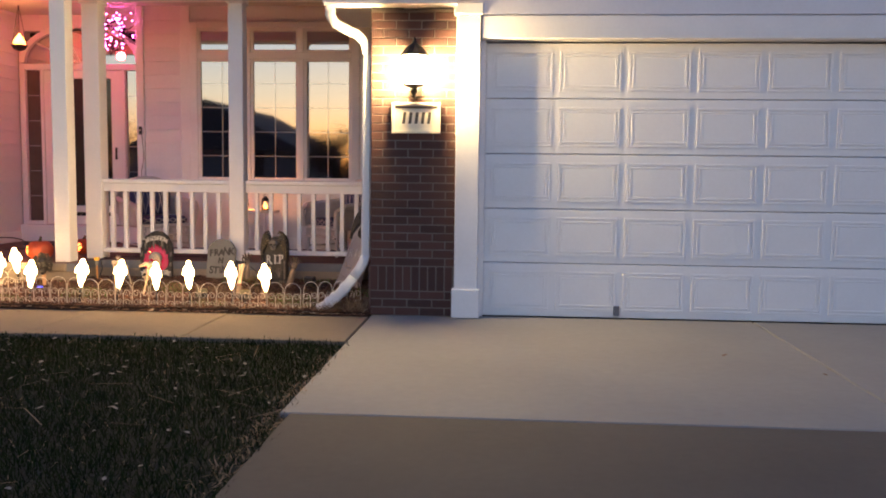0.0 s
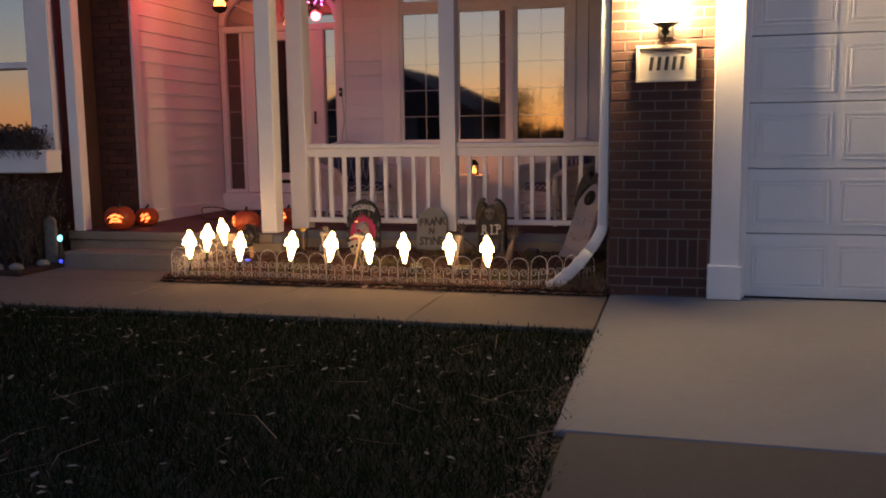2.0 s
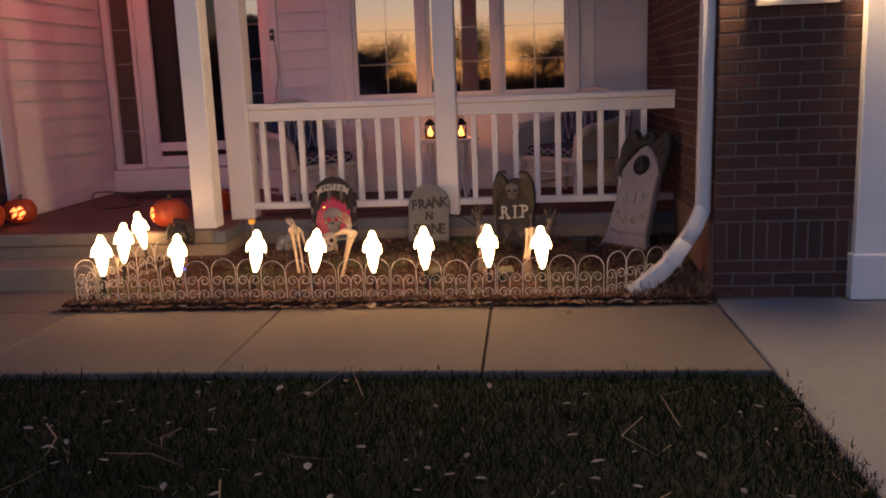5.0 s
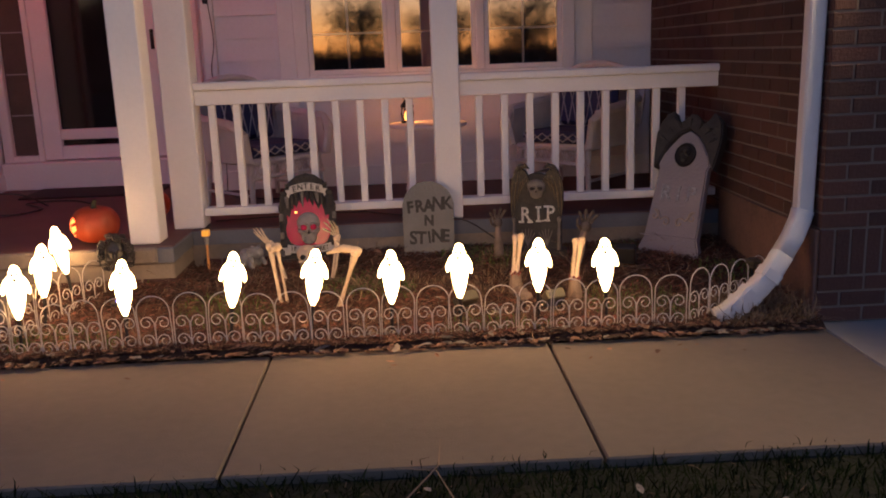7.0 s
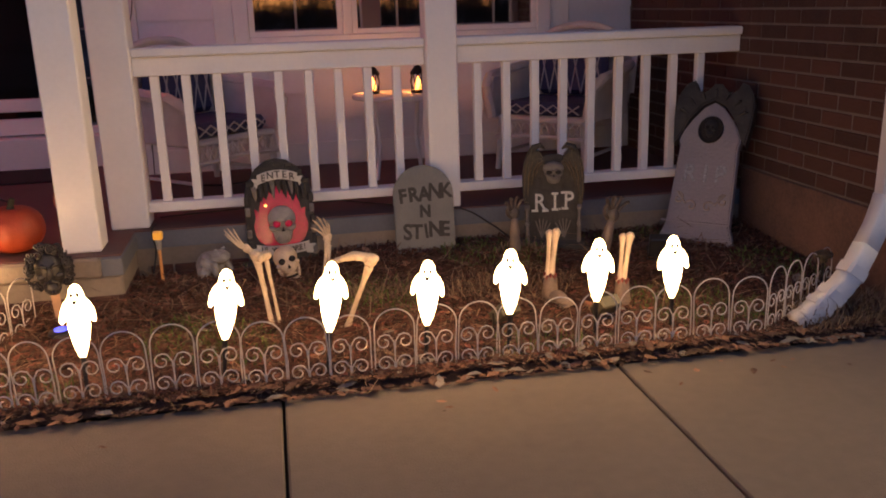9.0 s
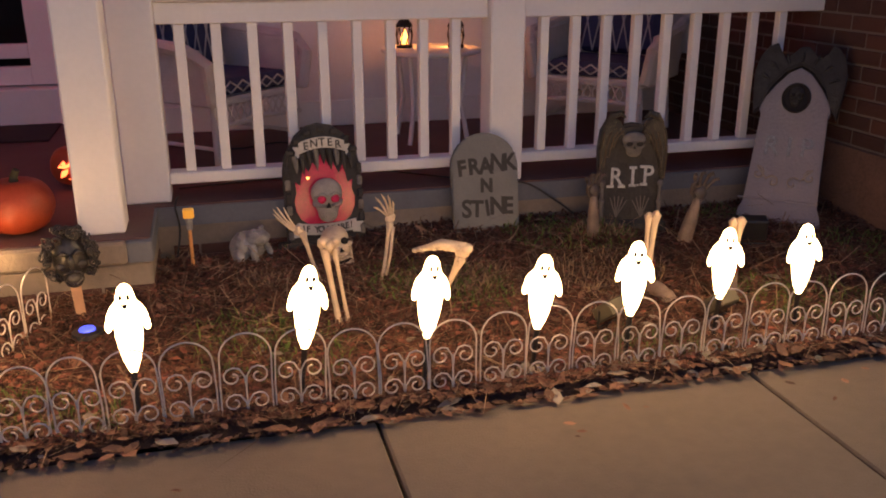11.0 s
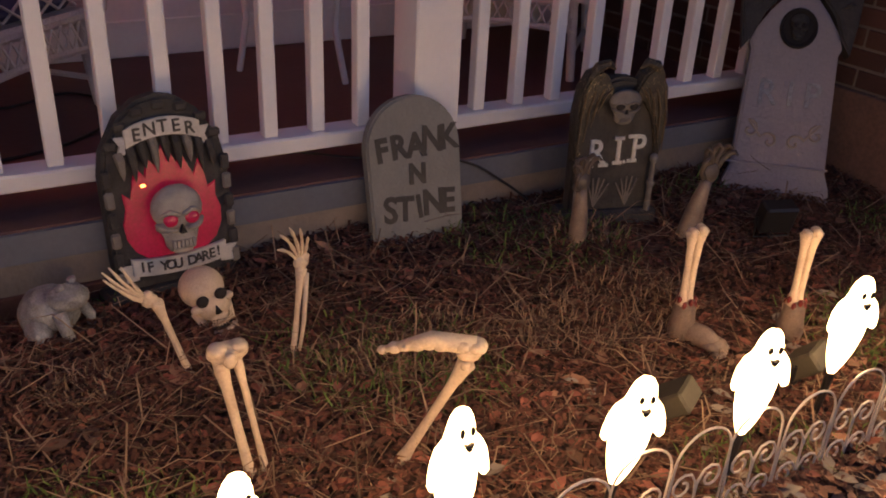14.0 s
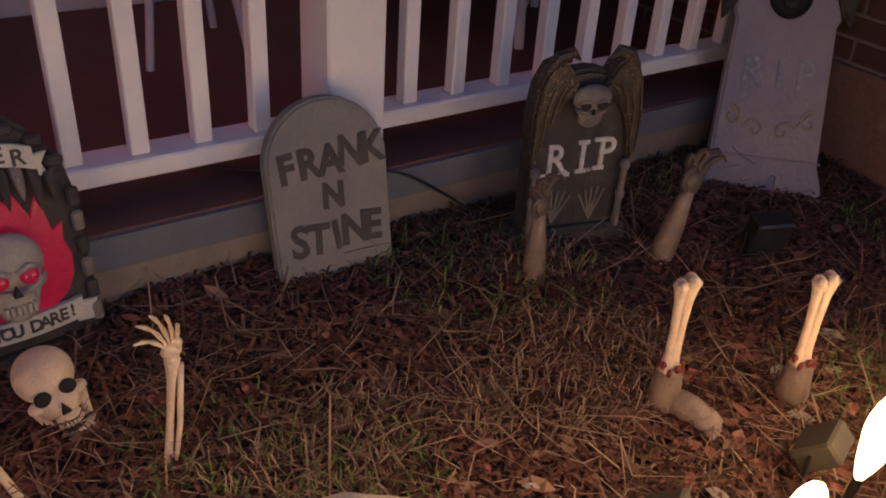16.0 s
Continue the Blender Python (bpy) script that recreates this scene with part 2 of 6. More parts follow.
M_WING = glitter("glittered_black_wing", (0.03, 0.026, 0.02), (0.70, 0.58, 0.36), 760, 0.018)
M_CURL = mat("dark_glossy_curls", (0.03, 0.028, 0.027), 0.3, vary=0.4, scale=20, bump=0.3)
M_MUNTIN = coated("grille_behind_glass", (0.42, 0.40, 0.40))

# ---- builders ----
def finish(bm, name, material, smooth=False):
    me = bpy.data.meshes.new(name)
    bmesh.ops.recalc_face_normals(bm, faces=bm.faces)
    bm.to_mesh(me)
    bm.free()
    for m in material if isinstance(material, (list, tuple)) else [material]:
        me.materials.append(m)
    if smooth:
        me.polygons.foreach_set("use_smooth", [True] * len(me.polygons))
    return me


def part(name, bm, material, parent, label="", smooth=False):
    """One mesh object under a thing or a part."""
    ob = new(name, finish(bm, name, material, smooth))
    ob.parent = parent
    return tagged(ob, label)


def thing(name, place, label, category, group="", rz=0.0, kind=""):
    """An empty base for a thing made of parts."""
    ob = new(name)
    ob.empty_display_size = 0.05
    ob.matrix_basis = pose(*place, 0, 0, rz)
    return tagged(ob, label, category, group, kind)


def solid(name, bm, material, label, category="", kind="", smooth=False, group=""):
    return tagged(new(name, finish(bm, name, material, smooth)), label, category, group, kind)


def box(bm, x0, x1, y0, y1, z0, z1, bevel=0.0):
    made = bmesh.ops.create_cube(bm, size=1)["verts"]
    for v in made:
        v.co = Vector((x0 + (x1 - x0) * (v.co.x + 0.5), y0 + (y1 - y0) * (v.co.y + 0.5), z0 + (z1 - z0) * (v.co.z + 0.5)))
    if bevel:
        bmesh.ops.bevel(bm, geom=list({e for v in made for e in v.link_edges}), offset=bevel, segments=1, affect="EDGES")
    return bm


def B():
    return bmesh.new()


def rod(bm, a, b, ra, rb=None, seg=10, caps=True):
    """A tapered round bar from a to b."""
    a, b = Vector(a), Vector(b)
    rb = ra if rb is None else rb
    q = (b - a).to_track_quat("Z", "Y").to_matrix().to_4x4()
    m = Matrix.Translation((a + b) / 2) @ q
    bmesh.ops.create_cone(bm, cap_ends=caps, segments=seg, radius1=ra, radius2=rb, depth=(b - a).length, matrix=m)
    return bm


def ball(bm, c, r, sx=1.0, sy=1.0, sz=1.0, seg=16, rings=10, turn=None):
    m = Matrix.Translation(c) @ (turn or Matrix()) @ Matrix.Diagonal((r * sx, r * sy, r * sz, 1))
    bmesh.ops.create_uvsphere(bm, u_segments=seg, v_segments=rings, radius=1, matrix=m)
    return bm


def tube(bm, pts, r, seg=6):
    """A round wire along points; r may be one radius or one each."""
    pts = [Vector(p) for p in pts]
    rs = r if isinstance(r, (list, tuple)) else [r] * len(pts)
    rings = []
    side = None
    for i, p in enumerate(pts):
        d = (pts[min(i + 1, len(pts) - 1)] - pts[max(i - 1, 0)]).normalized()
        if side is None:
            side = d.orthogonal().normalized()
        side = (side - d * side.dot(d)).normalized()
        up = d.cross(side)
        rings.append([bm.verts.new(p + rs[i] * (math.cos(a) * side + math.sin(a) * up)) for a in (k * math.tau / seg for k in range(seg))])
    for u, w in zip(rings, rings[1:]):
        for k in range(seg):
            bm.faces.new((u[k], u[(k + 1) % seg], w[(k + 1) % seg], w[k]))
    bm.faces.new(rings[0][::-1]), bm.faces.new(rings[-1])
    return bm


def lathe(bm, profile, seg=20, sx=1.0, sy=1.0, place=(0, 0, 0)):
    """Turns (radius, z) pairs round the upright axis."""
    rings = [[bm.verts.new((place[0] + sx * r * math.cos(a), place[1] + sy * r * math.sin(a), place[2] + z)) for a in (k * math.tau / seg for k in range(seg))] for r, z in profile]
    for u, w in zip(rings, rings[1:]):
        for k in range(seg):
            bm.faces.new((u[k], u[(k + 1) % seg], w[(k + 1) % seg], w[k]))
    bm.faces.new(rings[0][::-1]), bm.faces.new(rings[-1])
    return bm


def slab(bm, outline, y0, y1, bevel=0.0):
    """An upright plate from an outline of (x, z) pairs, between two depths."""
    face = bm.faces.new([bm.verts.new((x, y0, z)) for x, z in outline])
    out = bmesh.ops.extrude_face_region(bm, geom=[face])["geom"]
    moved = [v for v in out if isinstance(v, bmesh.types.BMVert)]
    bmesh.ops.translate(bm, verts=moved, vec=(0, y1 - y0, 0))
    if bevel:
        edges = [e for e in bm.edges if len({round(v.co.y, 6) for v in e.verts}) == 1 and abs(e.verts[0].co.y - y0) < 1e-5]
        bmesh.ops.bevel(bm, geom=edges, offset=bevel, segments=2, affect="EDGES")
    return bm


def raw(name, verts, faces, material, label, category="", kind="stuff"):
    me = bpy.data.meshes.new(name)
    me.from_pydata([tuple(v) for v in verts], [], [tuple(f) for f in faces])
    me.materials.append(material)
    return tagged(new(name, me), label, category, "", kind)


def arc(cx, cz, rx, rz, a0, a1, n):
    return [(cx + rx * math.cos(radians(a0 + (a1 - a0) * i / n)), cz + rz * math.sin(radians(a0 + (a1 - a0) * i / n))) for i in range(n + 1)]


def words(name, text, size, m, material, parent, label="", depth=0.002, shear=0.0, bold=0.0):
    """Lettering with the built-in font, as a mesh part."""
    cu = bpy.data.curves.new(name, "FONT")
    cu.body, cu.size, cu.extrude, cu.align_x, cu.align_y, cu.shear, cu.offset, cu.resolution_u = text, size, depth, "CENTER", "CENTER", shear, bold, 3
    tmp = new(name + "_tmp", cu)
    me = bpy.data.meshes.new_from_object(tmp.evaluated_get(bpy.context.evaluated_depsgraph_get()))
    bpy.data.objects.remove(tmp)
    me.materials.clear()
    me.materials.append(material)
    ob = new(name, me)
    ob.parent = parent
    ob.matrix_basis = m
    return tagged(ob, label)


FLAT = pose(0, 0, 0, 90, 0, 0)  # lettering stood upright, read from -y

# ---- ground ----
DECK, WALL, LEFT, RIGHT = 0.29, 9.72, -5.80, -1.09


def bed_z(x, y):
    return 0.025 + max(0, y - 7.0) * 0.082 + 0.010 * math.sin(3.1 * x + 2 * y) * math.sin(4 * y) + 0.055 * math.exp(-((x + 2.33) ** 2 + (y - 7.9) ** 2) / 0.03) - 0.065 * math.exp(-((y - 8.28) / 0.10) ** 2) / (1 + math.exp(14 * (x + 3.3)))


bm = B()
box(bm, -400, 400, -400, 400, -0.6, -0.03)
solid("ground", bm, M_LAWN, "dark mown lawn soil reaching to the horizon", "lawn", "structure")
walk_path = thing("front_walk", (0, 0, 0), "tan concrete front walk with saw-cut joints", "walkway", kind="structure")
for x0, x1 in ((-6.6, -5.68), (-5.67, -4.53), (-4.52, -3.39), (-3.38, -2.255), (-2.245, -1.09)):
    bm = B()
    box(bm, x0, x1, 5.93, 6.985, -0.12, 0.0 + 0.002 * math.sin(x0 * 7), 0.006)
    part("paving_slab", bm, M_WALK, walk_path)
bm = B()
box(bm, -5.98, -4.64, 6.99, 7.52, -0.12, -0.001, 0.006)
part("paving_slab", bm, M_WALK, walk_path)
drive = thing("driveway", (0, 0, 0), "pale concrete driveway slabs before the garage with an older brown slab", "driveway", kind="structure")
for x0, x1, y0, y1, m in ((-1.08, 2.0, 4.13, 7.16, M_DRIVE), (2.01, 5.2, 4.13, 7.16, M_DRIVE), (-1.03, 1.86, -3.0, 4.12, M_DRIVE_OLD), (1.87, 5.2, -3.0, 4.12, M_DRIVE_OLD), (-1.0, 1.86, -9, -3.01, M_DRIVE_OLD), (1.87, 5.2, -9, -3.01, M_DRIVE_OLD)):
    bm = B()
    box(bm, x0, x1, y0, y1, -0.12, -0.004, 0.007)
    part("paving_slab", bm, m, drive)
bm = B()
box(bm, -60, 60, -17, -9.2, -0.2, -0.02)
solid("road", bm, M_ROAD, "dark asphalt street behind the walker", "road", "structure")

# planting bed, a sloping mound of mulch with a ragged edge
bm = B()
nx, ny = 90, 36
grid = [[bm.verts.new((-4.64 + 3.55 * i / nx, 6.974 + 1.306 * j / ny, bed_z(-4.64 + 3.55 * i / nx, 6.974 + 1.306 * j / ny) + random.uniform(-0.008, 0.01) - (0.024 if j == 0 else 0))) for i in range(nx + 1)] for j in range(ny + 1)]
for j in range(ny):
    for i in range(nx):
        bm.faces.new((grid[j][i], grid[j][i + 1], grid[j + 1][i + 1], grid[j + 1][i]))
solid("planting_bed", bm, M_MULCH, "brown mulch planting bed along the porch", "flower bed", "structure", True)

# ---- porch slab and steps ----
bm = B()
box(bm, LEFT, RIGHT, 8.27, WALL, -0.1, DECK - 0.08)
box(bm, -6.16, -3.985, 7.87, 8.27, -0.1, DECK - 0.08, 0.008)
solid("porch_foundation", bm, M_STEP, "tan poured concrete porch foundation with stains", "foundation", "structure")
# Upper band of the slab's front face, darker and bluer than the foundation below
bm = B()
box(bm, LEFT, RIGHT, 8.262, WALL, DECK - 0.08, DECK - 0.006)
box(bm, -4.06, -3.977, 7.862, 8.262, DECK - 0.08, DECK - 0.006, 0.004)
solid("porch_slab_edge", bm, M_LIP, "blue-grey edge of the porch slab", "porch edge", "structure")
bm = B()
box(bm, LEFT, RIGHT, 8.275, WALL, DECK - 0.006, DECK)
box(bm, -6.16, -3.985, 7.892, 8.275, DECK - 0.006, DECK)
box(bm, LEFT, -4.17, WALL, 10.25, DECK - 0.3, DECK)
box(bm, -6.16, LEFT, 8.275, 8.43, DECK - 0.3, DECK)
solid("porch_floor", bm, M_DECK, "dark red painted porch floor, worn", "porch floor", "structure")
bm = B()
box(bm, -6.16, -4.06, 7.852, 7.892, DECK - 0.08, DECK - 0.001, 0.01)
solid("landing_nosing", bm, M_STEP, "pale concrete nosing of the porch landing", "step", "structure")
bm = B()
box(bm, -5.97, -4.66, 7.52, 7.865, -0.1, 0.14, 0.012)
solid("porch_step", bm, M_STEP, "low concrete step up to the porch", "step", "structure")

# ---- walls ----
def hole_wall(bm, x0, x1, z0, z1, y0, y1, holes):
    """A wall along x with rectangular openings (x0, x1, z0, z1) that go through it."""
    xs = sorted({x0, x1, *(h[0] for h in holes), *(h[1] for h in holes)})
    zs = sorted({z0, z1, *(h[2] for h in holes), *(h[3] for h in holes)})
    for a, b in zip(xs, xs[1:]):
        for c, d in zip(zs, zs[1:]):
            if not any(h[0] <= (a + b) / 2 <= h[1] and h[2] <= (c + d) / 2 <= h[3] for h in holes):
                box(bm, a, b, y0, y1, c, d)


WIN = (-3.50, -1.66, 1.03, 2.78)
BACK = 10.25  # the entry stands in a shallow recess
DOOR = (-5.76, -4.33, 0.49, 2.79)
bm = B()
hole_wall(bm, -4.14, RIGHT + 0.1, 0.0, 3.1, WALL + 0.02, WALL + 0.17, [WIN])
box(bm, -4.14, -4.0, WALL + 0.17, BACK + 0.02, 0.0, 3.1)
hole_wall(bm, LEFT - 0.02, -4.0, 0.0, 3.1, BACK + 0.02, BACK + 0.17, [DOOR])
solid("wall_north", bm, M_SIDING, "pale painted house wall behind the porch", "wall", "structure")
bm = B()
box(bm, LEFT - 0.17, LEFT - 0.022, 8.602, BACK + 0.17, 0.0, 3.1)
solid("wall_west", bm, M_SIDING, "pale painted wall beside the front door", "wall", "structure")
bm = B()
box(bm, RIGHT + 0.005, RIGHT + 0.2, 7.30, WALL + 0.02, 0.0, 3.1)
box(bm, RIGHT + 0.005, -0.40, 7.085, 7.30, 0.0, 2.46)
solid("wall_east", bm, M_MORTAR, "brick pier wall between porch and garage", "wall", "structure")
bm = B()
box(bm, RIGHT - 0.014, RIGHT + 0.004, 7.09, 8.255, 0.0, 0.40, 0.004)
solid("foundation_east", bm, mat("stained_foundation", (0.19, 0.105, 0.08), 0.9, vary=0.25, scale=5, bump=0.35, bump_scale=80, tint=(0.13, 0.085, 0.07)), "rust-stained concrete footing under the brick wall", "foundation", "structure")
bm = B()
box(bm, LEFT - 0.1, RIGHT + 0.0, 8.10, WALL + 0.02, 2.98, 3.06)
box(bm, LEFT - 0.1, -4.0, WALL + 0.02, BACK + 0.1, 2.98, 3.06)
solid("ceiling", bm, M_ROOFSOFFIT, "painted porch ceiling", "ceiling", "structure")
bm = B()
box(bm, LEFT - 0.1, RIGHT, 7.89, 8.08, 2.82, 3.08, 0.006)
box(bm, -4.25, RIGHT, 8.30, 8.48, 2.78, 2.98, 0.006)
solid("porch_beam", bm, M_WHITE, "white painted porch beam", "beam", "structure")


def lap_board(length, height, thick):
    """One clapboard, thicker at its lower edge, lying along x."""
    bm = B()
    pts = [(0, 0), (thick, 0), (0.006, height), (0, height)]
    ends = [[bm.verts.new((x, -y, z)) for y, z in pts] for x in (0, length)]
    for k in range(4):
        bm.faces.new((ends[0][k], ends[0][(k + 1) % 4], ends[1][(k + 1) % 4], ends[1][k]))
    bm.faces.new(ends[0]), bm.faces.new(ends[1][::-1])
    return finish(bm, "clapboard", M_SIDING)


def boards(parent, meshes, runs, z0, z1, place, step=0.15):
    z = z0
    while z < z1:
        for a, b, lo, hi in runs:
            if z + 0.01 >= lo and z + step <= hi + 0.16:
                key = round(b - a, 3)
                if key not in meshes:
                    meshes[key] = lap_board(b - a, step + 0.02, 0.024)
                ob = new("clapboard", meshes[key])
                ob.parent = parent
                ob.matrix_basis = place(a, z)
        z += step


lap_meshes = {}
north_siding = thing("north_siding", (0, 0, 0), "white lap siding tinted pink by the porch light", "siding", kind="structure")
boards(north_siding, lap_meshes, [(-4.06, -3.64, 0.42, 2.98), (-1.52, RIGHT, 0.42, 2.98)], 0.42, 2.96, lambda a, z: pose(a, WALL + 0.018, z))
boards(north_siding, lap_meshes, [(-3.50, -1.66, 0.42, 0.95)], 0.42, 0.9, lambda a, z: pose(a, WALL + 0.018, z))
west_siding = thing("west_siding", (0, 0, 0), "white lap siding lit red by the porch light", "siding", kind="structure")
boards(west_siding, lap_meshes, [(8.60, 10.20, 0.40, 2.98)], 0.40, 2.96, lambda a, z: pose(LEFT - 0.018, a, z, 0, 0, 90))
for name, dims in (("baseboard", (-4.145, RIGHT, WALL - 0.012, WALL + 0.015, DECK, 0.43)), ("trim", (-4.147, -4.062, WALL - 0.016, WALL + 0.018, 0.43, 2.98)), ("baseboard", (LEFT - 0.012, LEFT + 0.018, 8.60, BACK - 0.012, DECK, 0.41)), ("trim", (LEFT + 0.002, LEFT + 0.03, 8.475, 8.595, DECK, 2.98)), ("trim", (-3.64, -3.53, WALL - 0.014, WALL + 0.016, 0.43, 2.98)), ("trim", (-1.64, -1.50, WALL - 0.014, WALL + 0.016, 0.43, 2.98))):
    bm = B()
    box(bm, *dims, 0.004)
    solid(name, bm, M_WHITE, "white painted house trim board", "trim", "structure")

# ---- front window of three lights with transoms ----
window = thing("window_1", (0, 0, 0), "white triple window with transoms reflecting the sunset", "window", kind="structure")
bm = B()
y0, y1 = WALL - 0.03, WALL + 0.05
for x0, x1, z0, z1 in ((-3.53, -3.44, 1.0, 2.80), (-1.71, -1.62, 1.0, 2.80), (-3.44, -1.71, 2.73, 2.80), (-3.44, -1.71, 1.0, 1.06), (-3.44, -1.71, 2.40, 2.47), (-2.90, -2.84, 1.06, 2.40), (-2.30, -2.24, 1.06, 2.40), (-2.90, -2.84, 2.47, 2.73), (-2.30, -2.24, 2.47, 2.73)):
    box(bm, x0, x1, y0, y1, z0, z1, 0.006)
part("window_frame", bm, M_WHITE, window)
bm = B()
box(bm, -3.56, -1.59, WALL - 0.07, WALL - 0.03, 0.96, 1.0, 0.006)
part("window_sill", bm, M_WHITE, window)
for x0, x1 in ((-3.44, -2.90), (-2.84, -2.30), (-2.24, -1.71)):
    for z0, z1 in ((1.06, 2.40), (2.47, 2.73)):
        sash = B()
        for a, b, c, d in ((x0, x0 + 0.03, z0, z1), (x1 - 0.03, x1, z0, z1), (x0 + 0.03, x1 - 0.03, z0, z0 + 0.03), (x0 + 0.03, x1 - 0.03, z1 - 0.03, z1)):
            box(sash, a, b, WALL - 0.015, WALL + 0.04, c, d, 0.003)
        part("sash", sash, M_WHITE, window)
        bm = B()
        box(bm, x0 + 0.03, x1 - 0.03, WALL + 0.008, WALL + 0.016, z0 + 0.03, z1 - 0.03)
        pane = part("pane", bm, M_GLASS, window)
        if z1 < 2.45:
            bm = B()
            box(bm, (x0 + x1) / 2 - 0.007, (x0 + x1) / 2 + 0.007, WALL + 0.003, WALL + 0.0075, z0 + 0.03, z1 - 0.03)
            for k in range(1, 5):
                zz = z0 + (z1 - z0) * k / 5
                box(bm, x0 + 0.03, x1 - 0.03, WALL + 0.0035, WALL + 0.007, zz - 0.007, zz + 0.007)
            part("muntin_grid", bm, M_MUNTIN, window)

# ---- front door with sidelights and arched fanlight ----
entry = thing("door_1", (0, 0, 0), "dark glazed storm door with white frame, sidelights and arched fanlight", "door", kind="structure")
bm = B()
for x0, x1, z0, z1 in ((-5.80, -5.73, 0.49, 2.40), (-5.545, -5.505, 0.49, 2.33), (-4.55, -4.51, 0.49, 2.33), (-4.37, -4.29, 0.49, 2.40), (-5.73, -4.37, 2.33, 2.40), (-5.73, -5.545, 0.49, 0.535), (-4.51, -4.37, 0.49, 0.535)):
    box(bm, x0, x1, BACK - 0.03, BACK + 0.06, z0, z1, 0.006)
part("door_frame", bm, M_WHITE, entry)
bm = B()
for x0, x1, z0, z1 in ((-5.503, -5.37, 0.50, 2.325), (-4.685, -4.552, 0.50, 2.325), (-5.37, -4.685, 2.23, 2.325), (-5.37, -4.685, 0.50, 0.60), (-5.37, -4.685, 0.645, 0.722)):
    box(bm, x0, x1, BACK - 0.015, BACK + 0.03, z0, z1, 0.005)
leaf = part("door_leaf", bm, M_WHITE, entry, "white storm door frame")
bm = B()
box(bm, -5.37, -4.685, BACK + 0.035, BACK + 0.045, 0.55, 2.23)
part("pane", bm, mat("dark_door_glass", (0.012, 0.011, 0.012), 0.06, vary=0.1), leaf, "dark door glass")
bm = B()
rod(bm, (-4.62, BACK - 0.045, 1.28), (-4.62, BACK - 0.045, 1.42), 0.012)
for z in (1.29, 1.41):
    rod(bm, (-4.62, BACK - 0.045, z), (-4.62, BACK - 0.012, z), 0.008, seg=8)
part("handle", bm, M_IRON, leaf, "dark metal handle")
for x0, x1 in ((-5.73, -5.545), (-4.51, -4.37)):
    bm = B()
    box(bm, x0, x1, BACK + 0.02, BACK + 0.03, 0.535, 2.33)
    part("sidelight_pane", bm, mat("curtained_glass", (0.10, 0.075, 0.065), 0.25, vary=0.15) if x0 < -5 else M_GLASS, entry)
    bm = B()
    for k in range(1, 6):
        box(bm, x0, x1, BACK + 0.012, BACK + 0.019, 0.535 + 1.795 * k / 6 - 0.005, 0.535 + 1.795 * k / 6 + 0.005)
    part("muntin_grid", bm, M_MUNTIN, entry)
bm = B()
slab(bm, [(-5.73, 2.40), (-4.37, 2.40)] + arc(-5.05, 2.42, 0.68, 0.40, 0, 180, 16), BACK + 0.02, BACK + 0.03)
part("fanlight_pane", bm, M_GLASS, entry)
bm = B()
outer, inner = arc(-5.05, 2.42, 0.75, 0.46, 0, 180, 20), arc(-5.05, 2.42, 0.68, 0.40, 0, 180, 20)
slab(bm, outer + inner[::-1], BACK - 0.03, BACK + 0.05)
part("fanlight_arch", bm, M_WHITE, entry)
bm = B()
for a in (35, 72, 108, 145):
    rod(bm, (-5.05, BACK + 0.015, 2.40), (-5.05 + 0.66 * math.cos(radians(a)), BACK + 0.015, 2.42 + 0.39 * math.sin(radians(a))), 0.01, seg=6)
part("fanlight_bars", bm, M_WHITE, entry)
bm = B()
box(bm, -5.795, -4.175, BACK - 0.10, BACK + 0.02, DECK, 0.488, 0.006)
solid("door_sill", bm, M_WHITE, "white door sill above the porch floor", "sill", "structure")
bell = thing("door_bell", (-4.105, WALL - 0.016, 1.60), "small dark bell button on the corner trim", "door bell")
bm = B()
box(bm, -0.018, 0.018, -0.018, 0.0, -0.045, 0.045, 0.006)
part("case", bm, M_BLACK, bell)
bm = B()
lathe(bm, [(0.010, 0.0), (0.010, 0.004), (0.006, 0.006)], 12)
bmesh.ops.transform(bm, matrix=pose(0, -0.018, 0.005, 90, 0, 0), verts=bm.verts)
part("button", bm, M_PLAQUE, bell, "pale round button")
# Near-black wall: the darkness of the unlit room is put into its colour
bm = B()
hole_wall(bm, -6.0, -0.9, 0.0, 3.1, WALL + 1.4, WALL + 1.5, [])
solid("inner_wall", bm, M_DARK, "near-black wall standing in for the unlit room behind the windows", "wall", "structure")

# ---- garage ----
bm = B()
box(bm, -0.205, 5.3, 7.04, 7.28, 2.225, 2.40, 0.006)
solid("garage_header", bm, M_WHITE, "white painted header board over the garage door", "trim", "structure")
bm = B()
box(bm, -0.41, 5.3, 7.065, 7.28, 2.40, 3.6)
solid("wall_garage", bm, M_SIDING, "white wall above the garage door", "wall", "structure")
bm = B()
box(bm, 4.75, 5.3, 7.04, 7.28, 0.0, 2.225)
solid("wall_garage_side", bm, M_BRICK, "brick pier beyond the garage door", "wall", "structure")
garage_siding = thing("garage_siding", (0, 0, 0), "white lap siding above the garage door", "siding", kind="structure")
boards(garage_siding, lap_meshes, [(-0.41, 5.3, 2.4, 3.6)], 2.41, 3.3, lambda a, z: pose(a, 7.063, z), 0.17)
pilaster = thing("garage_pilaster", (0, 0, 0), "white painted trim post beside the garage door", "trim post", kind="structure")
bm = B()
box(bm, -0.402, -0.214, 7.03, 7.285, 0.0, 2.40, 0.006)
part("shaft", bm, M_WHITE, pilaster)
bm = B()
box(bm, -0.420, -0.196, 7.008, 7.29, 0.0, 0.235, 0.006)
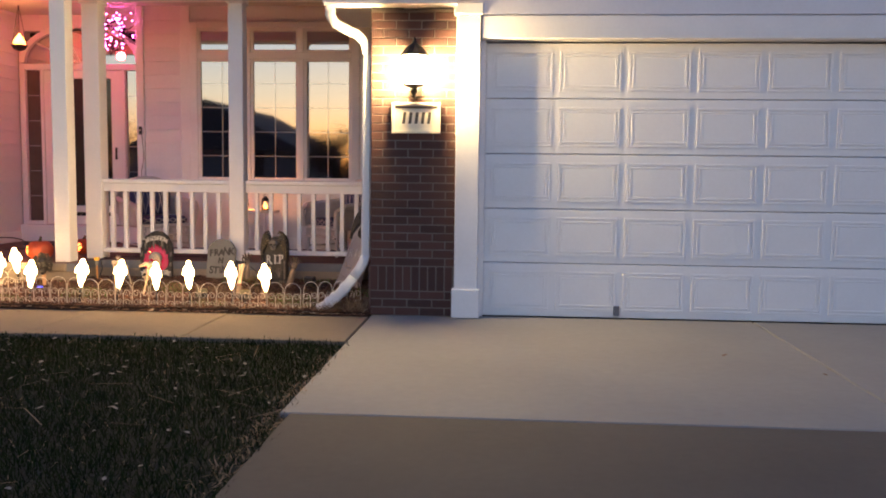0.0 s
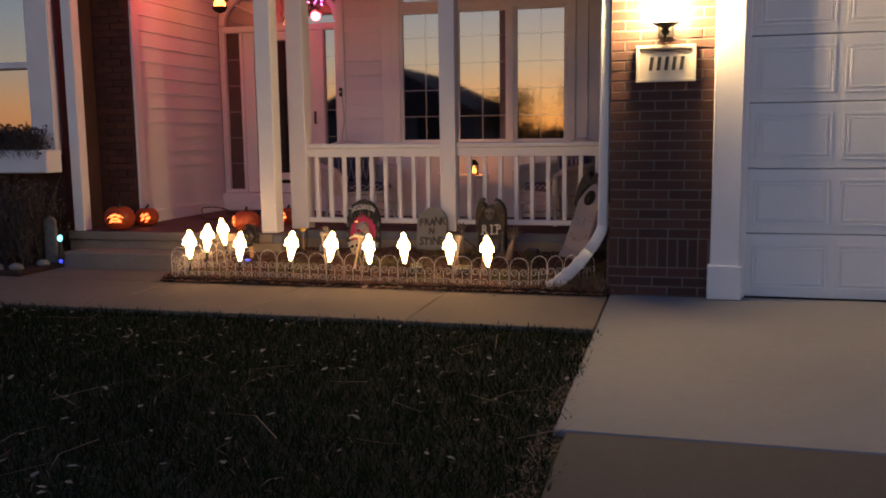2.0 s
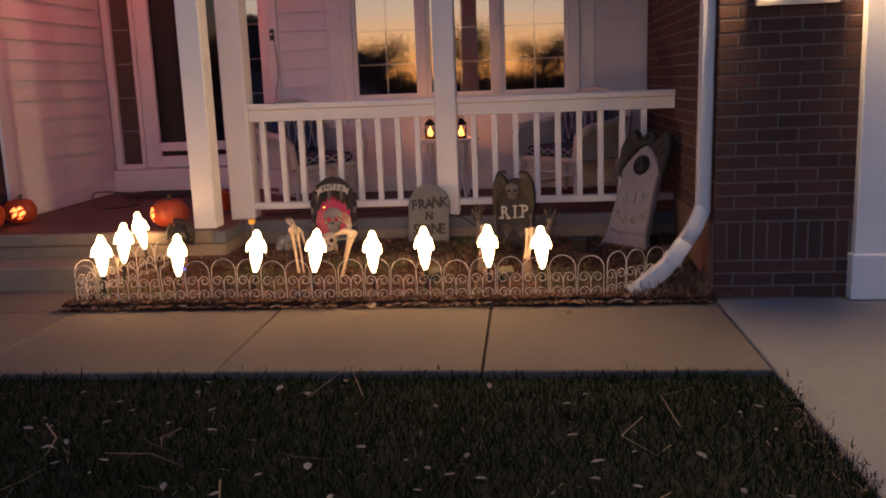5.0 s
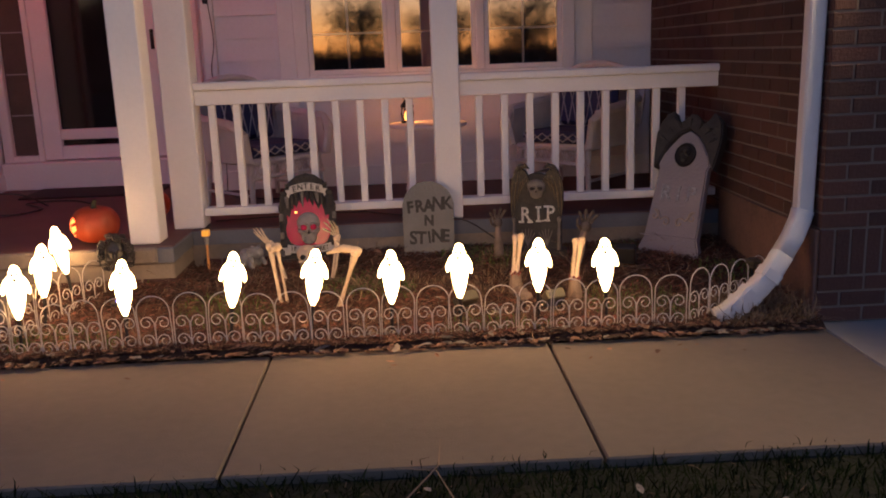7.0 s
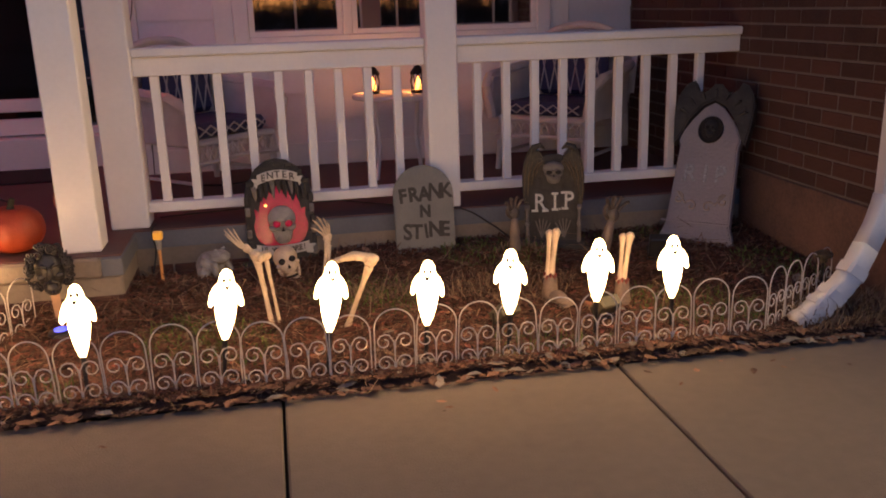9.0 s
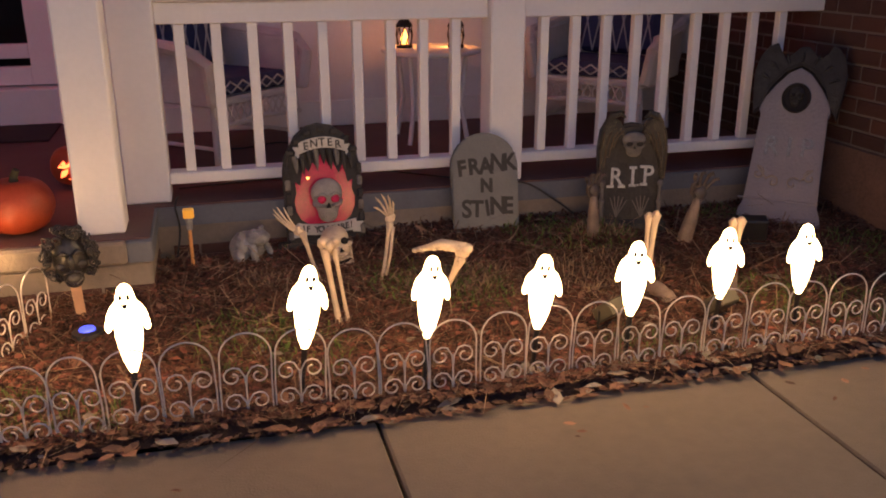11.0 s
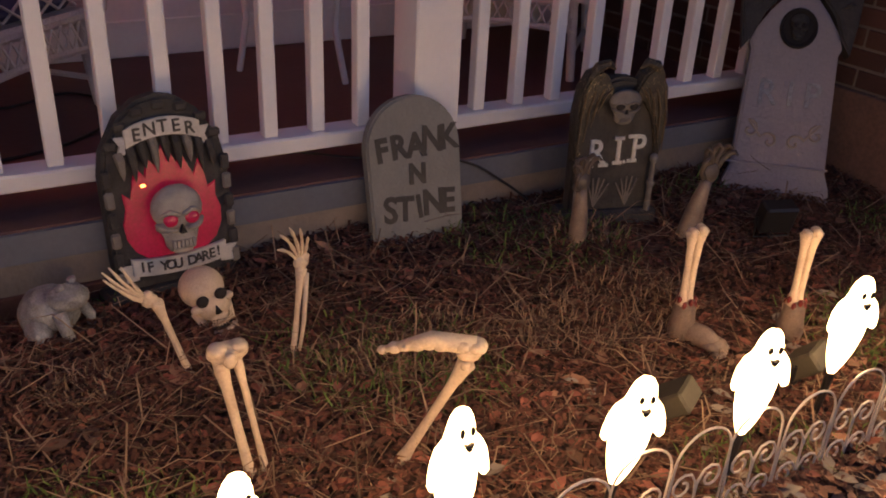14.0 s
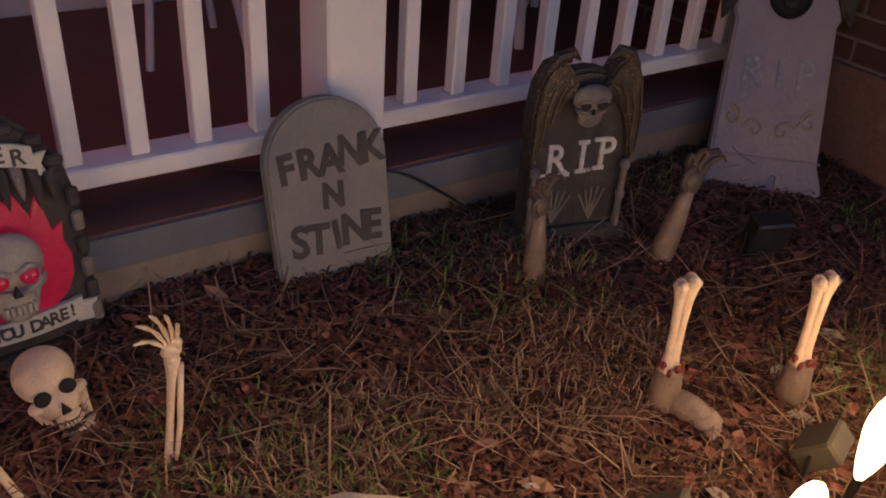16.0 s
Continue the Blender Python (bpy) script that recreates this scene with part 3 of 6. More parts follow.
part("base", bm, M_WHITE, pilaster)
bm = B()
box(bm, -0.425, -0.19, 7.0, 7.29, 2.40, 2.50, 0.01)
part("cap", bm, M_WHITE, pilaster)
bm = B()
box(bm, -0.214, -0.17, 7.12, 7.28, 0.0, 2.225, 0.004)
solid("trim", bm, M_WHITE, "white garage door jamb", "trim", "structure")
door = thing("garage_door", (0, 0, 0), "white sectional garage door with raised panels", "garage door", kind="structure")
panel_mesh = None
for i in range(5):
    z0, z1 = i * 0.443 + 0.0, (i + 1) * 0.443 - 0.006
    bm = B()
    box(bm, -0.17, 4.75, 7.19, 7.24, z0, z1, 0.005)
    section = part("section", bm, M_GARAGE, door)
    if panel_mesh is None:
        bm = B()
        # a sunk frame line round a raised field
        for a, b, h in ((0.0, 0.022, 0.006), (0.03, 0.05, 0.007)):
            for x0, x1, za, zb in ((a, 0.49 - a, a, b), (a, 0.49 - a, 0.32 - b, 0.32 - a), (a, b, b, 0.32 - b), (0.49 - b, 0.49 - a, b, 0.32 - b)):
                box(bm, x0, x1, -h, 0.0, za, zb, 0.004)
        box(bm, 0.05, 0.44, -0.005, 0, 0.05, 0.27, 0.002)
        panel_mesh = finish(bm, "raised_panel", M_GARAGE)
    for k in range(9):
        ob = new("raised_panel", panel_mesh)
        ob.parent = section
        ob.matrix_basis = pose(-0.125 + 0.545 * k, 7.19, z0 + 0.055)
bm = B()
box(bm, 0.895, 0.945, 7.165, 7.19, 0.02, 0.10, 0.004)
part("lift_handle", bm, M_LIP, door, "small grey lift handle")

# ---- the rest of the house, plain, to close it ----
bm = B()
box(bm, 5.3, 5.45, 7.04, 16.0, 0.0, 3.6)
box(bm, -12.15, -12.0, 7.92, 16.0, 0.0, 3.1)
box(bm, -12.15, 5.45, 16.0, 16.15, 0.0, 3.6)
solid("wall_back", bm, M_SIDING, "plain outer walls closing the house", "wall", "structure")


def pitched(x0, x1, y0, y1, eave, ridge, thick=0.12):
    bm = B()
    ym = (y0 + y1) / 2
    ring = [(y0, eave), (ym, ridge), (y1, eave), (y1, eave + thick), (ym, ridge + thick), (y0, eave + thick)]
    ends = [[bm.verts.new((x, y, z)) for y, z in ring] for x in (x0, x1)]
    for k in range(6):
        bm.faces.new((ends[0][k], ends[0][(k + 1) % 6], ends[1][(k + 1) % 6], ends[1][k]))
    for e in ends:
        bm.faces.new((e[0], e[1], e[4], e[5])), bm.faces.new((e[1], e[2], e[3], e[4]))
    return bm


solid("roof_garage", pitched(-0.45, 5.7, 6.85, 16.4, 3.6, 6.2), M_ROOF, "dark shingled garage roof", "roof", "structure")
solid("roof_house", pitched(-12.4, -0.46, 7.70, 16.4, 3.12, 6.4), M_ROOF, "dark shingled house roof over the porch", "roof", "structure")

# ---- porch posts and railing ----
def porch_post(x, y, z0, w, label, d=None):
    d = d or w
    t = thing("porch_post", (x, y, z0), label, "post", "porch posts")
    bm = B()
    box(bm, -w / 2, w / 2, -d / 2, d / 2, 0.0, 2.82 - z0, 0.006)
    part("shaft", bm, M_WHITE, t)
    bm = B()
    box(bm, -w / 2 - 0.02, w / 2 + 0.02, -d / 2 - 0.02, d / 2 + 0.02, 2.74 - z0, 2.82 - z0, 0.012)
    part("cap", bm, M_WHITE, t)
    return t


porch_post(-4.14, 8.03, DECK, 0.150, "white square porch post on the landing corner")
porch_post(-4.005, 8.40, DECK, 0.165, "white square porch post at the railing end")
porch_post(-2.578, 8.375, DECK, 0.142, "white square porch post amid the railing")


def railing(x0, x1, positions):
    t = thing("porch_railing", (0, 0, 0), "white wooden porch railing with square balusters", "railing", "porch railings")
    bm = B()
    box(bm, x0, x1, 8.335, 8.445, 1.030, 1.070, 0.006)
    part("top_rail", bm, M_WHITE, t)
    bm = B()
    box(bm, x0, x1, 8.355, 8.425, 0.950, 1.029, 0.004)
    part("under_rail", bm, M_WHITE, t)
    bm = B()
    box(bm, x0, x1, 8.345, 8.435, 0.352, 0.395, 0.005)
    part("bottom_rail", bm, M_WHITE, t)
    bm = B()
    box(bm, -0.019, 0.019, -0.019, 0.019, 0.396, 0.949, 0.003)
    me = finish(bm, "baluster", M_WHITE)
    for x in positions:
        ob = new("baluster", me)
        ob.parent = t
        ob.matrix_basis = pose(x, 8.385, 0, 0, 0, random.uniform(-2, 2))


railing(-3.922, -2.65, [-3.84 + 0.1328 * k for k in range(9)])
railing(-2.506, -1.09, [-2.400 + 0.1393 * k for k in range(9)])

# ---- gutter and downspout ----
gutter = thing("rain_gutter", (0, 0, 0), "white metal rain gutter over the brick pier", "gutter")
bm = B()
slab(bm, [(-1.44, 2.47), (-0.40, 2.47), (-0.40, 2.56), (-1.46, 2.56)], 6.90, 7.08, 0.01)
part("trough", bm, M_WHITE, gutter)
bm = B()
box(bm, -1.44, -0.2, 6.92, 8.2, 2.56, 2.62)
box(bm, -1.44, RIGHT, 7.08, 8.2, 2.50, 2.56)
part("fascia", bm, M_WHITE, gutter)
spout = thing("downspout", (0, 0, 0), "white rectangular downspout with a ribbed elbow down to the bed", "downspout")


def duct(pts, w, d):
    """A rectangular pipe with softened corners along points."""
    bm = B()
    rings = []
    pts = [Vector(p) for p in pts]
    for i, p in enumerate(pts):
        dr = (pts[min(i + 1, len(pts) - 1)] - pts[max(i - 1, 0)]).normalized()
        side = Vector((0, 1, 0))
        side = (side - dr * side.dot(dr)).normalized()
        across = dr.cross(side)
        c = 0.25
        shape = [(-1, -1 + c), (-1 + c, -1), (1 - c, -1), (1, -1 + c), (1, 1 - c), (1 - c, 1), (-1 + c, 1), (-1, 1 - c)]
        rings.append([bm.verts.new(p + across * (u * w / 2) + side * (v * d / 2)) for u, v in shape])
    for u, v in zip(rings, rings[1:]):
        for k in range(8):
            bm.faces.new((u[k], u[(k + 1) % 8], v[(k + 1) % 8], v[k]))
    bm.faces.new(rings[0]), bm.faces.new(rings[-1][::-1])
    return bm


part("upper_elbow", duct([(-1.40, 7.0, 2.48), (-1.405, 7.005, 2.40), (-1.37, 7.03, 2.335), (-1.30, 7.07, 2.30), (-1.21, 7.11, 2.265), (-1.15, 7.135, 2.20), (-1.128, 7.14, 2.11)], 0.075, 0.06), M_PIPE, spout, smooth=True)
part("pipe", duct([(-1.128, 7.14, 2.11), (-1.132, 7.145, 1.2), (-1.138, 7.15, 0.47)], 0.072, 0.06), M_PIPE, spout)
part("lower_elbow", duct([(-1.138, 7.15, 0.48), (-1.15, 7.145, 0.44), (-1.185, 7.13, 0.37), (-1.235, 7.11, 0.30)], 0.080, 0.068), M_PIPE, spout, smooth=True)
part("extension", duct([(-1.235, 7.11, 0.30), (-1.275, 7.095, 0.245), (-1.30, 7.085, 0.215), (-1.345, 7.08, 0.165), (-1.36, 7.08, 0.152), (-1.375, 7.08, 0.138), (-1.40, 7.08, 0.12), (-1.44, 7.08, 0.085), (-1.475, 7.078, 0.058), (-1.52, 7.075, 0.038)], 0.082, 0.07), M_PIPE, spout, "bent spout end wrapped in pale tape", smooth=True)
for a, b in (((-1.285, 7.09, 0.236), (-1.31, 7.084, 0.204)), ((-1.365, 7.08, 0.152), (-1.39, 7.08, 0.126)), ((-1.415, 7.08, 0.110), (-1.43, 7.08, 0.094))):
    part("tape_band", duct([a, b], 0.092, 0.078), M_PIPE, spout)

# ---- coach lamp and house sign on the brick pier ----
coach = thing("coach_lamp", (-0.725, 7.07, 1.77), "lit black coach lamp on the brick pier", "wall lamp")
bm = B()
lathe(bm, [(0.006, -0.02), (0.012, 0.0), (0.03, 0.03), (0.022, 0.05), (0.072, 0.070), (0.086, 0.078), (0.086, 0.084)], 12, place=(0, -0.14, 0))
part("base_cup", bm, M_IRON, coach)
bm = B()
lathe(bm, [(0.066, 0.085), (0.078, 0.16), (0.084, 0.29), (0.084, 0.30)], 6, place=(0, -0.14, 0))
glass = part("glass_shade", bm, M_BULB, coach, "glowing glass panes")
for k in range(6):
    a = math.tau * k / 6
    bm = B()
    rod(bm, (0.069 * math.cos(a), -0.14 + 0.069 * math.sin(a), 0.085), (0.087 * math.cos(a), -0.14 + 0.087 * math.sin(a), 0.30), 0.004, seg=5)
    part("glazing_bar", bm, M_IRON, glass)
bm = B()
lathe(bm, [(0.115, 0.30), (0.11, 0.315), (0.06, 0.37), (0.02, 0.40), (0.012, 0.43), (0.002, 0.45)], 12, place=(0, -0.14, 0))
part("roof", bm, M_IRON, coach)
bm = B()
tube(bm, [(0, 0, 0.12), (0, -0.03, 0.03), (0, -0.08, -0.03), (0, -0.14, -0.01)], 0.009)
part("bracket", bm, M_IRON, coach)
bm = B()
box(bm, -0.05, 0.05, -0.012, 0.012, 0.0, 0.22, 0.004)
part("back_plate", bm, M_IRON, coach)
sign = thing("house_sign", (-0.722, 7.075, 1.60), "cream framed house sign plaque on the brick pier", "sign")
bm = B()
box(bm, -0.195, 0.195, -0.02, 0.01, -0.118, 0.118, 0.004)
part("plaque", bm, M_PLAQUE, sign)
bm = B()
for x0, x1, z0, z1 in ((-0.197, 0.197, 0.10, 0.122), (-0.197, 0.197, -0.122, -0.10), (-0.197, -0.175, -0.10, 0.10), (0.175, 0.197, -0.10, 0.10)):
    box(bm, x0, x1, -0.03, -0.018, z0, z1, 0.003)
part("rim", bm, M_PLAQUE, sign)
bm = B()
box(bm, -0.17, 0.17, -0.026, -0.019, 0.075, 0.095, 0.002)
part("slot", bm, M_SIGN, sign)
for k in range(5):
    bm = B()
    slab(bm, [(-0.112 + 0.05 * k, -0.045), (-0.088 + 0.05 * k, -0.045), (-0.077 + 0.05 * k, 0.045), (-0.101 + 0.05 * k, 0.045)], -0.023, -0.019)
    part("dark_bar", bm, M_SIGN, sign)

# ---- glowing ghost stakes ----
def ghost_stake(tip, top, turn, label="glowing white plastic ghost light on a black stake"):
    """A ghost between the foot of its sheet and the crown of its head."""
    tip, top = Vector(tip), Vector(top)
    up = (top - tip).normalized()
    t = thing("ghost_light", tip, label, "garden light", "ghost lights along the bed")
    t.matrix_basis = Matrix.Translation(tip - up * 0.130) @ Vector((0, 0, 1)).rotation_difference(up).to_matrix().to_4x4() @ pose(0, 0, 0, 0, 0, turn)
    bm = B()
    lathe(bm, [(0.007, 0.130), (0.012, 0.142), (0.021, 0.166), (0.029, 0.198), (0.0345, 0.232), (0.0355, 0.262), (0.034, 0.288), (0.030, 0.310), (0.026, 0.328), (0.0232, 0.342), (0.019, 0.356), (0.012, 0.367), (0.004, 0.371)], 24, 1.0, 0.72)
    for s in (-1, 1):
        tube(bm, [(s * 0.019, 0.0, 0.322), (s * 0.029, -0.001, 0.304), (s * 0.038, -0.003, 0.285), (s * 0.0455, -0.005, 0.266), (s * 0.0490, -0.006, 0.254), (s * 0.0500, -0.006, 0.247)], [0.009, 0.014, 0.014, 0.0105, 0.008, 0.003], 12)
    body = part("body", bm, M_GHOST, t, smooth=True)
    for s in (-1, 1):
        bm = B()
        ball(bm, (s * 0.0095, -0.0172, 0.337), 0.0060, 0.8, 0.6, 1.4, 8, 6)
        part("eye", bm, M_SOCKET, body, "black painted eye")
    bm = B()
    slab(bm, [(-0.0085, 0.3215), (-0.005, 0.312), (0.0, 0.307), (0.005, 0.312), (0.0085, 0.3215), (0.0, 0.3195)], -0.0265, -0.019)
    part("mouth", bm, M_SOCKET, body, "black painted mouth")
    bm = B()
    rod(bm, (0, 0, -0.02), (0, 0, 0.135), 0.006, 0.009, 8)
    part("stake", bm, M_BLACK, t, "black plastic stake")
    return t


for tip, top, turn in (((-4.003, 7.130, 0.153), (-4.007, 7.171, 0.395), -2), ((-3.557, 7.119, 0.172), (-3.531, 7.126, 0.412), 10), ((-3.218, 7.094, 0.172), (-3.193, 7.119, 0.408), 6), ((-2.890, 7.094, 0.164), (-2.882, 7.065, 0.401), -16), ((-2.604, 7.080, 0.180), (-2.603, 7.060, 0.416), -16), ((-2.266, 7.147, 0.172), (-2.266, 7.127, 0.413), -14), ((-1.976, 7.151, 0.158), (-1.986, 7.137, 0.399), -8)):
    ghost_stake(tip, top, turn)
for tip, top, turn in (((-4.420, 7.085, 0.172), (-4.398, 7.06, 0.408), 18), ((-4.421, 7.353, 0.190), (-4.411, 7.372, 0.424), 40), ((-4.470, 7.757, 0.198), (-4.508, 7.769, 0.426), 55)):
    ghost_stake(tip, top, turn, "glowing white ghost light by the porch step")

# ---- wire border fence ----
def fence_panel(place, turn, arches, label, w=0.1425):
    t = thing("border_fence", place, label, "garden fence", "wire border fence", turn)
    h, r = 0.228, 0.0024

    def wire(name, pts):
        bm = B()
        tube(bm, [(x, 0, z) for x, z in pts], r, 5)
        part(name, bm, M_METAL, t)

    def curl(cx, cz, size, s, flip):
        out = []
        for i in range(15):
            a = radians(-100 + i * 34) if not flip else radians(100 - i * 34)
            rr = size * (1 - i / 17)
            out.append((cx + s * rr * math.cos(a), cz + rr * math.sin(a)))
        return out

    for k in range(arches):
        x = k * w + random.uniform(-0.004, 0.004)
        c = x + w / 2
        jig = random.uniform(-0.012, 0.008)
        bend = random.uniform(-0.006, 0.006)
        wire("arch", [(x + 0.004, -0.03), (x + 0.004, 0.08)] + [(px + bend, pz + jig) for px, pz in arc(c, h - 0.066, w / 2 - 0.004, 0.066, 180, 0, 12)] + [(x + w - 0.004, 0.08), (x + w - 0.004, -0.03)])
        wire("middle_post", [(c, -0.03), (c, 0.112)])
        for s in (-1, 1):
            for foot, z, size in ((0.078, 0.112, 0.031), (0.0, 0.036, 0.029)):
                wire("scroll", [(c, foot), (c + s * 0.003, z)] + [(c + s * (0.034 + size * math.cos(radians(165 - 36 * i)) * (1 - i / 17)), z + size * math.sin(radians(165 - 36 * i)) * (1 - i / 17)) for i in range(1, 13)])
    return t


for x, arches, w in ((-4.575, 4, 0.1243), (-4.078, 4, 0.1425), (-3.508, 4, 0.1425), (-2.938, 4, 0.1425), (-2.368, 5, 0.1425)):
    fence_panel((x, 7.05 + random.uniform(-0.008, 0.008), 0.024 + random.uniform(-0.006, 0.008)), random.uniform(-0.8, 0.8), arches, "pale wire border fence of arches and scrolls along the walk", w)
fence_panel((-4.575, 7.07, 0.042), 69, 5, "pale wire border fence of arches and scrolls beside the step", 0.152)
fence_panel((-1.645, 7.06, 0.026), 32, 4, "pale wire border fence turning back behind the downspout", 0.13)


# ---- gravestones ----
def stone_outline(w, h, rise, n=14):
    return [(-w / 2, 0), (w / 2, 0)] + arc(0, h - rise, w / 2, rise, 0, 180, n)


def skull_relief(t, c, s, material, socket, wide=1.0, name="skull_relief"):
    """A small skull in relief on a stone, face towards -y."""
    bm = B()
    x, y, z = c
    ball(bm, (x, y, z + 0.25 * s), 0.5 * s, 0.92 * wide, 0.45, 0.82, 14, 10)
    ball(bm, (x, y - 0.02 * s, z - 0.28 * s), 0.3 * s, 1.0 * wide, 0.55, 1.0, 12, 8)
    for k in (-1, 1):
        ball(bm, (x + k * 0.27 * s * wide, y - 0.06 * s, z - 0.04 * s), 0.15 * s, 1.1, 0.8, 0.7, 8, 6)
        tube(bm, [(x + k * 0.03 * s, y - 0.22 * s, z + 0.17 * s), (x + k * 0.19 * s * wide, y - 0.235 * s, z + 0.25 * s), (x + k * 0.38 * s * wide, y - 0.13 * s, z + 0.16 * s)], [0.04 * s, 0.05 * s, 0.03 * s], 8)
        tube(bm, [(x + k * 0.10 * s, y - 0.19 * s, z - 0.10 * s), (x + k * 0.27 * s * wide, y - 0.19 * s, z - 0.07 * s), (x + k * 0.42 * s * wide, y - 0.06 * s, z + 0.03 * s)], [0.03 * s, 0.05 * s, 0.03 * s], 8)
        rod(bm, (x + k * 0.31 * s * wide, y - 0.03 * s, z - 0.08 * s), (x + k * 0.17 * s * wide, y - 0.08 * s, z - 0.47 * s), 0.055 * s, 0.045 * s, 8)
    ball(bm, (x, y - 0.08 * s, z - 0.48 * s), 0.17 * s, 1.1 * wide, 0.5, 0.5, 10, 8)
    face = part(name, bm, material, t, smooth=True)
    for k in (-1, 1):
        bm = B()
        ball(bm, (x + k * 0.19 * s * wide, y - 0.20 * s, z + 0.10 * s), 0.125 * s, 1.05 * wide, 0.6, 0.95, 10, 8)
        part("eye_socket", bm, socket, face)
    bm = B()
    slab(bm, [(x - 0.06 * s, z - 0.15 * s), (x + 0.06 * s, z - 0.15 * s), (x, z - 0.0 * s)], y - 0.25 * s, y - 0.15 * s)
    part("nose_hole", bm, M_SOCKET, face)
    for k in range(6):
        bm = B()
        box(bm, x + (-0.21 + 0.072 * k) * s, x + (-0.155 + 0.072 * k) * s, y - 0.21 * s, y - 0.1 * s, z - 0.42 * s, z - 0.28 * s, 0.01 * s)
        part("tooth", bm, material, face)
    return face


# plain grey slab with brushed words
frank = thing("gravestone", (0, 0, 0), "grey foam gravestone with black hand-painted words leaning on the porch", "gravestone prop", "gravestones in the bed")
frank.matrix_basis = pose(-2.705, 8.14, 0.10, 0, 0, -3) @ pose(0, 0, 0, -13, 0, 0) @ Matrix.Diagonal((0.92, 1, 1.02, 1))
bm = B()
slab(bm, [(-0.146, 0), (0.146, 0), (0.15, 0.28)] + arc(0, 0.28, 0.15, 0.135, 8, 172, 14) + [(-0.15, 0.28)], 0, 0.035, 0.006)
part("slab", bm, M_STONE, frank)
for text, z, size, step in (("FRANK", 0.285, 0.088, 0.054), ("N", 0.205, 0.072, 0.05), ("STINE", 0.118, 0.092, 0.047)):
    for i, ch in enumerate(text):
        x = (i - (len(text) - 1) / 2) * step + 0.004
        words("painted_letter", ch, size * random.uniform(0.93, 1.08), pose(x, -0.0015, z + random.uniform(-0.004, 0.005) + 0.05 * x, 0, random.uniform(-7, 7), 0) @ FLAT, M_PAINT, frank, depth=0.0012, bold=random.uniform(0.0024, 0.0040))

# dark stone with glittered wings
rip = thing("gravestone", (0, 0, 0), "charcoal winged gravestone with silver glitter letters in the bed", "gravestone prop", "gravestones in the bed")
rip.matrix_basis = pose(-2.14, 8.035, 0.105, 0, 0, -14) @ pose(0, 0, 0, -1, 0, 0) @ Matrix.Diagonal((0.92, 1, 1.07, 1))
bm = B()
slab(bm, stone_outline(0.275, 0.42, 0.13), 0, 0.045, 0.008)
part("slab", bm, M_STONE_D, rip)
bm = B()
box(bm, -0.175, 0.165, -0.025, 0.07, -0.03, 0.055, 0.012)
part("plinth", bm, M_STONE_D, rip)
for s in (-1, 1):
    bm = B()
    slab(bm, [(s * 0.03, 0.38), (s * 0.06, 0.43), (s * 0.085, 0.445), (s * 0.115, 0.435), (s * 0.14, 0.395), (s * 0.15, 0.33), (s * 0.148, 0.26), (s * 0.138, 0.20), (s * 0.127, 0.22), (s * 0.118, 0.27), (s * 0.10, 0.32), (s * 0.07, 0.355)], -0.022, 0.03, 0.006)
    tube(bm, [(s * 0.118, -0.005, 0.42), (s * 0.095, -0.012, 0.452), (s * 0.062, -0.014, 0.462), (s * 0.04, -0.012, 0.445)], [0.014, 0.015, 0.012, 0.003], 8)
    wing = part("wing", bm, M_WING, rip, "black wing dusted with gold glitter")
    for k in range(4):
        bm = B()
        tube(bm, [(s * (0.045 + 0.028 * k), -0.024, 0.40 - 0.004 * k), (s * (0.07 + 0.024 * k), -0.027, 0.38 - 0.02 * k), (s * (0.088 + 0.018 * k), -0.024, 0.335 - 0.038 * k)], [0.002, 0.0035, 0.0015], 6)
        part("feather", bm, M_GOLD, wing)
    bm = B()
    rod(bm, (s * 0.125, -0.018, 0.05), (s * 0.127, -0.018, 0.20), 0.010, 0.008, 8)
    ball(bm, (s * 0.127, -0.018, 0.20), 0.014)
    ball(bm, (s * 0.126, -0.018, 0.13), 0.013)
    part("bone_column", bm, M_SKULLD, rip)
    for k in range(5):
        bm = B()
        a = radians(90 + s * (k * 16 - 26))
        rod(bm, (s * 0.055, -0.002, 0.065), (s * 0.055 + 0.07 * math.cos(a), -0.006, 0.065 + 0.085 * math.sin(a)), 0.0032, 0.0026, 6)
        part("finger_relief", bm, M_SKULLD, rip)
skull_relief(rip, (0.0, -0.022, 0.345), 0.076, M_SKULLD, M_SOCKET, 1.5)
for ch, x in (("R", -0.064), ("I", 0.009), ("P", 0.076)):
    letter = words("letter", ch, 0.098, pose(x, -0.003, 0.222 + 0.06 * x) @ FLAT, M_SILVER, rip, "silver glitter letter", 0.003, bold=0.001)
    feet = {"R": ((-0.024, -0.034), (0.026, -0.034)), "I": ((0.0, -0.034), (0.0, 0.034)), "P": ((-0.018, -0.034), (-0.022, 0.034))}[ch]
    for fx, fz in feet:
        bm = B()
        box(bm, x + fx - 0.016, x + fx + 0.016, -0.006, -0.001, 0.222 + 0.06 * x + fz - 0.005, 0.222 + 0.06 * x + fz + 0.005, 0.001)
        part("serif", bm, M_SILVER, letter).matrix_parent_inverse = letter.matrix_basis.inverted()
for x in (-0.034, 0.033):
    bm = B()
    ball(bm, (x, -0.003, 0.190), 0.005, seg=8, rings=6)
    part("dot", bm, M_SILVER, rip)

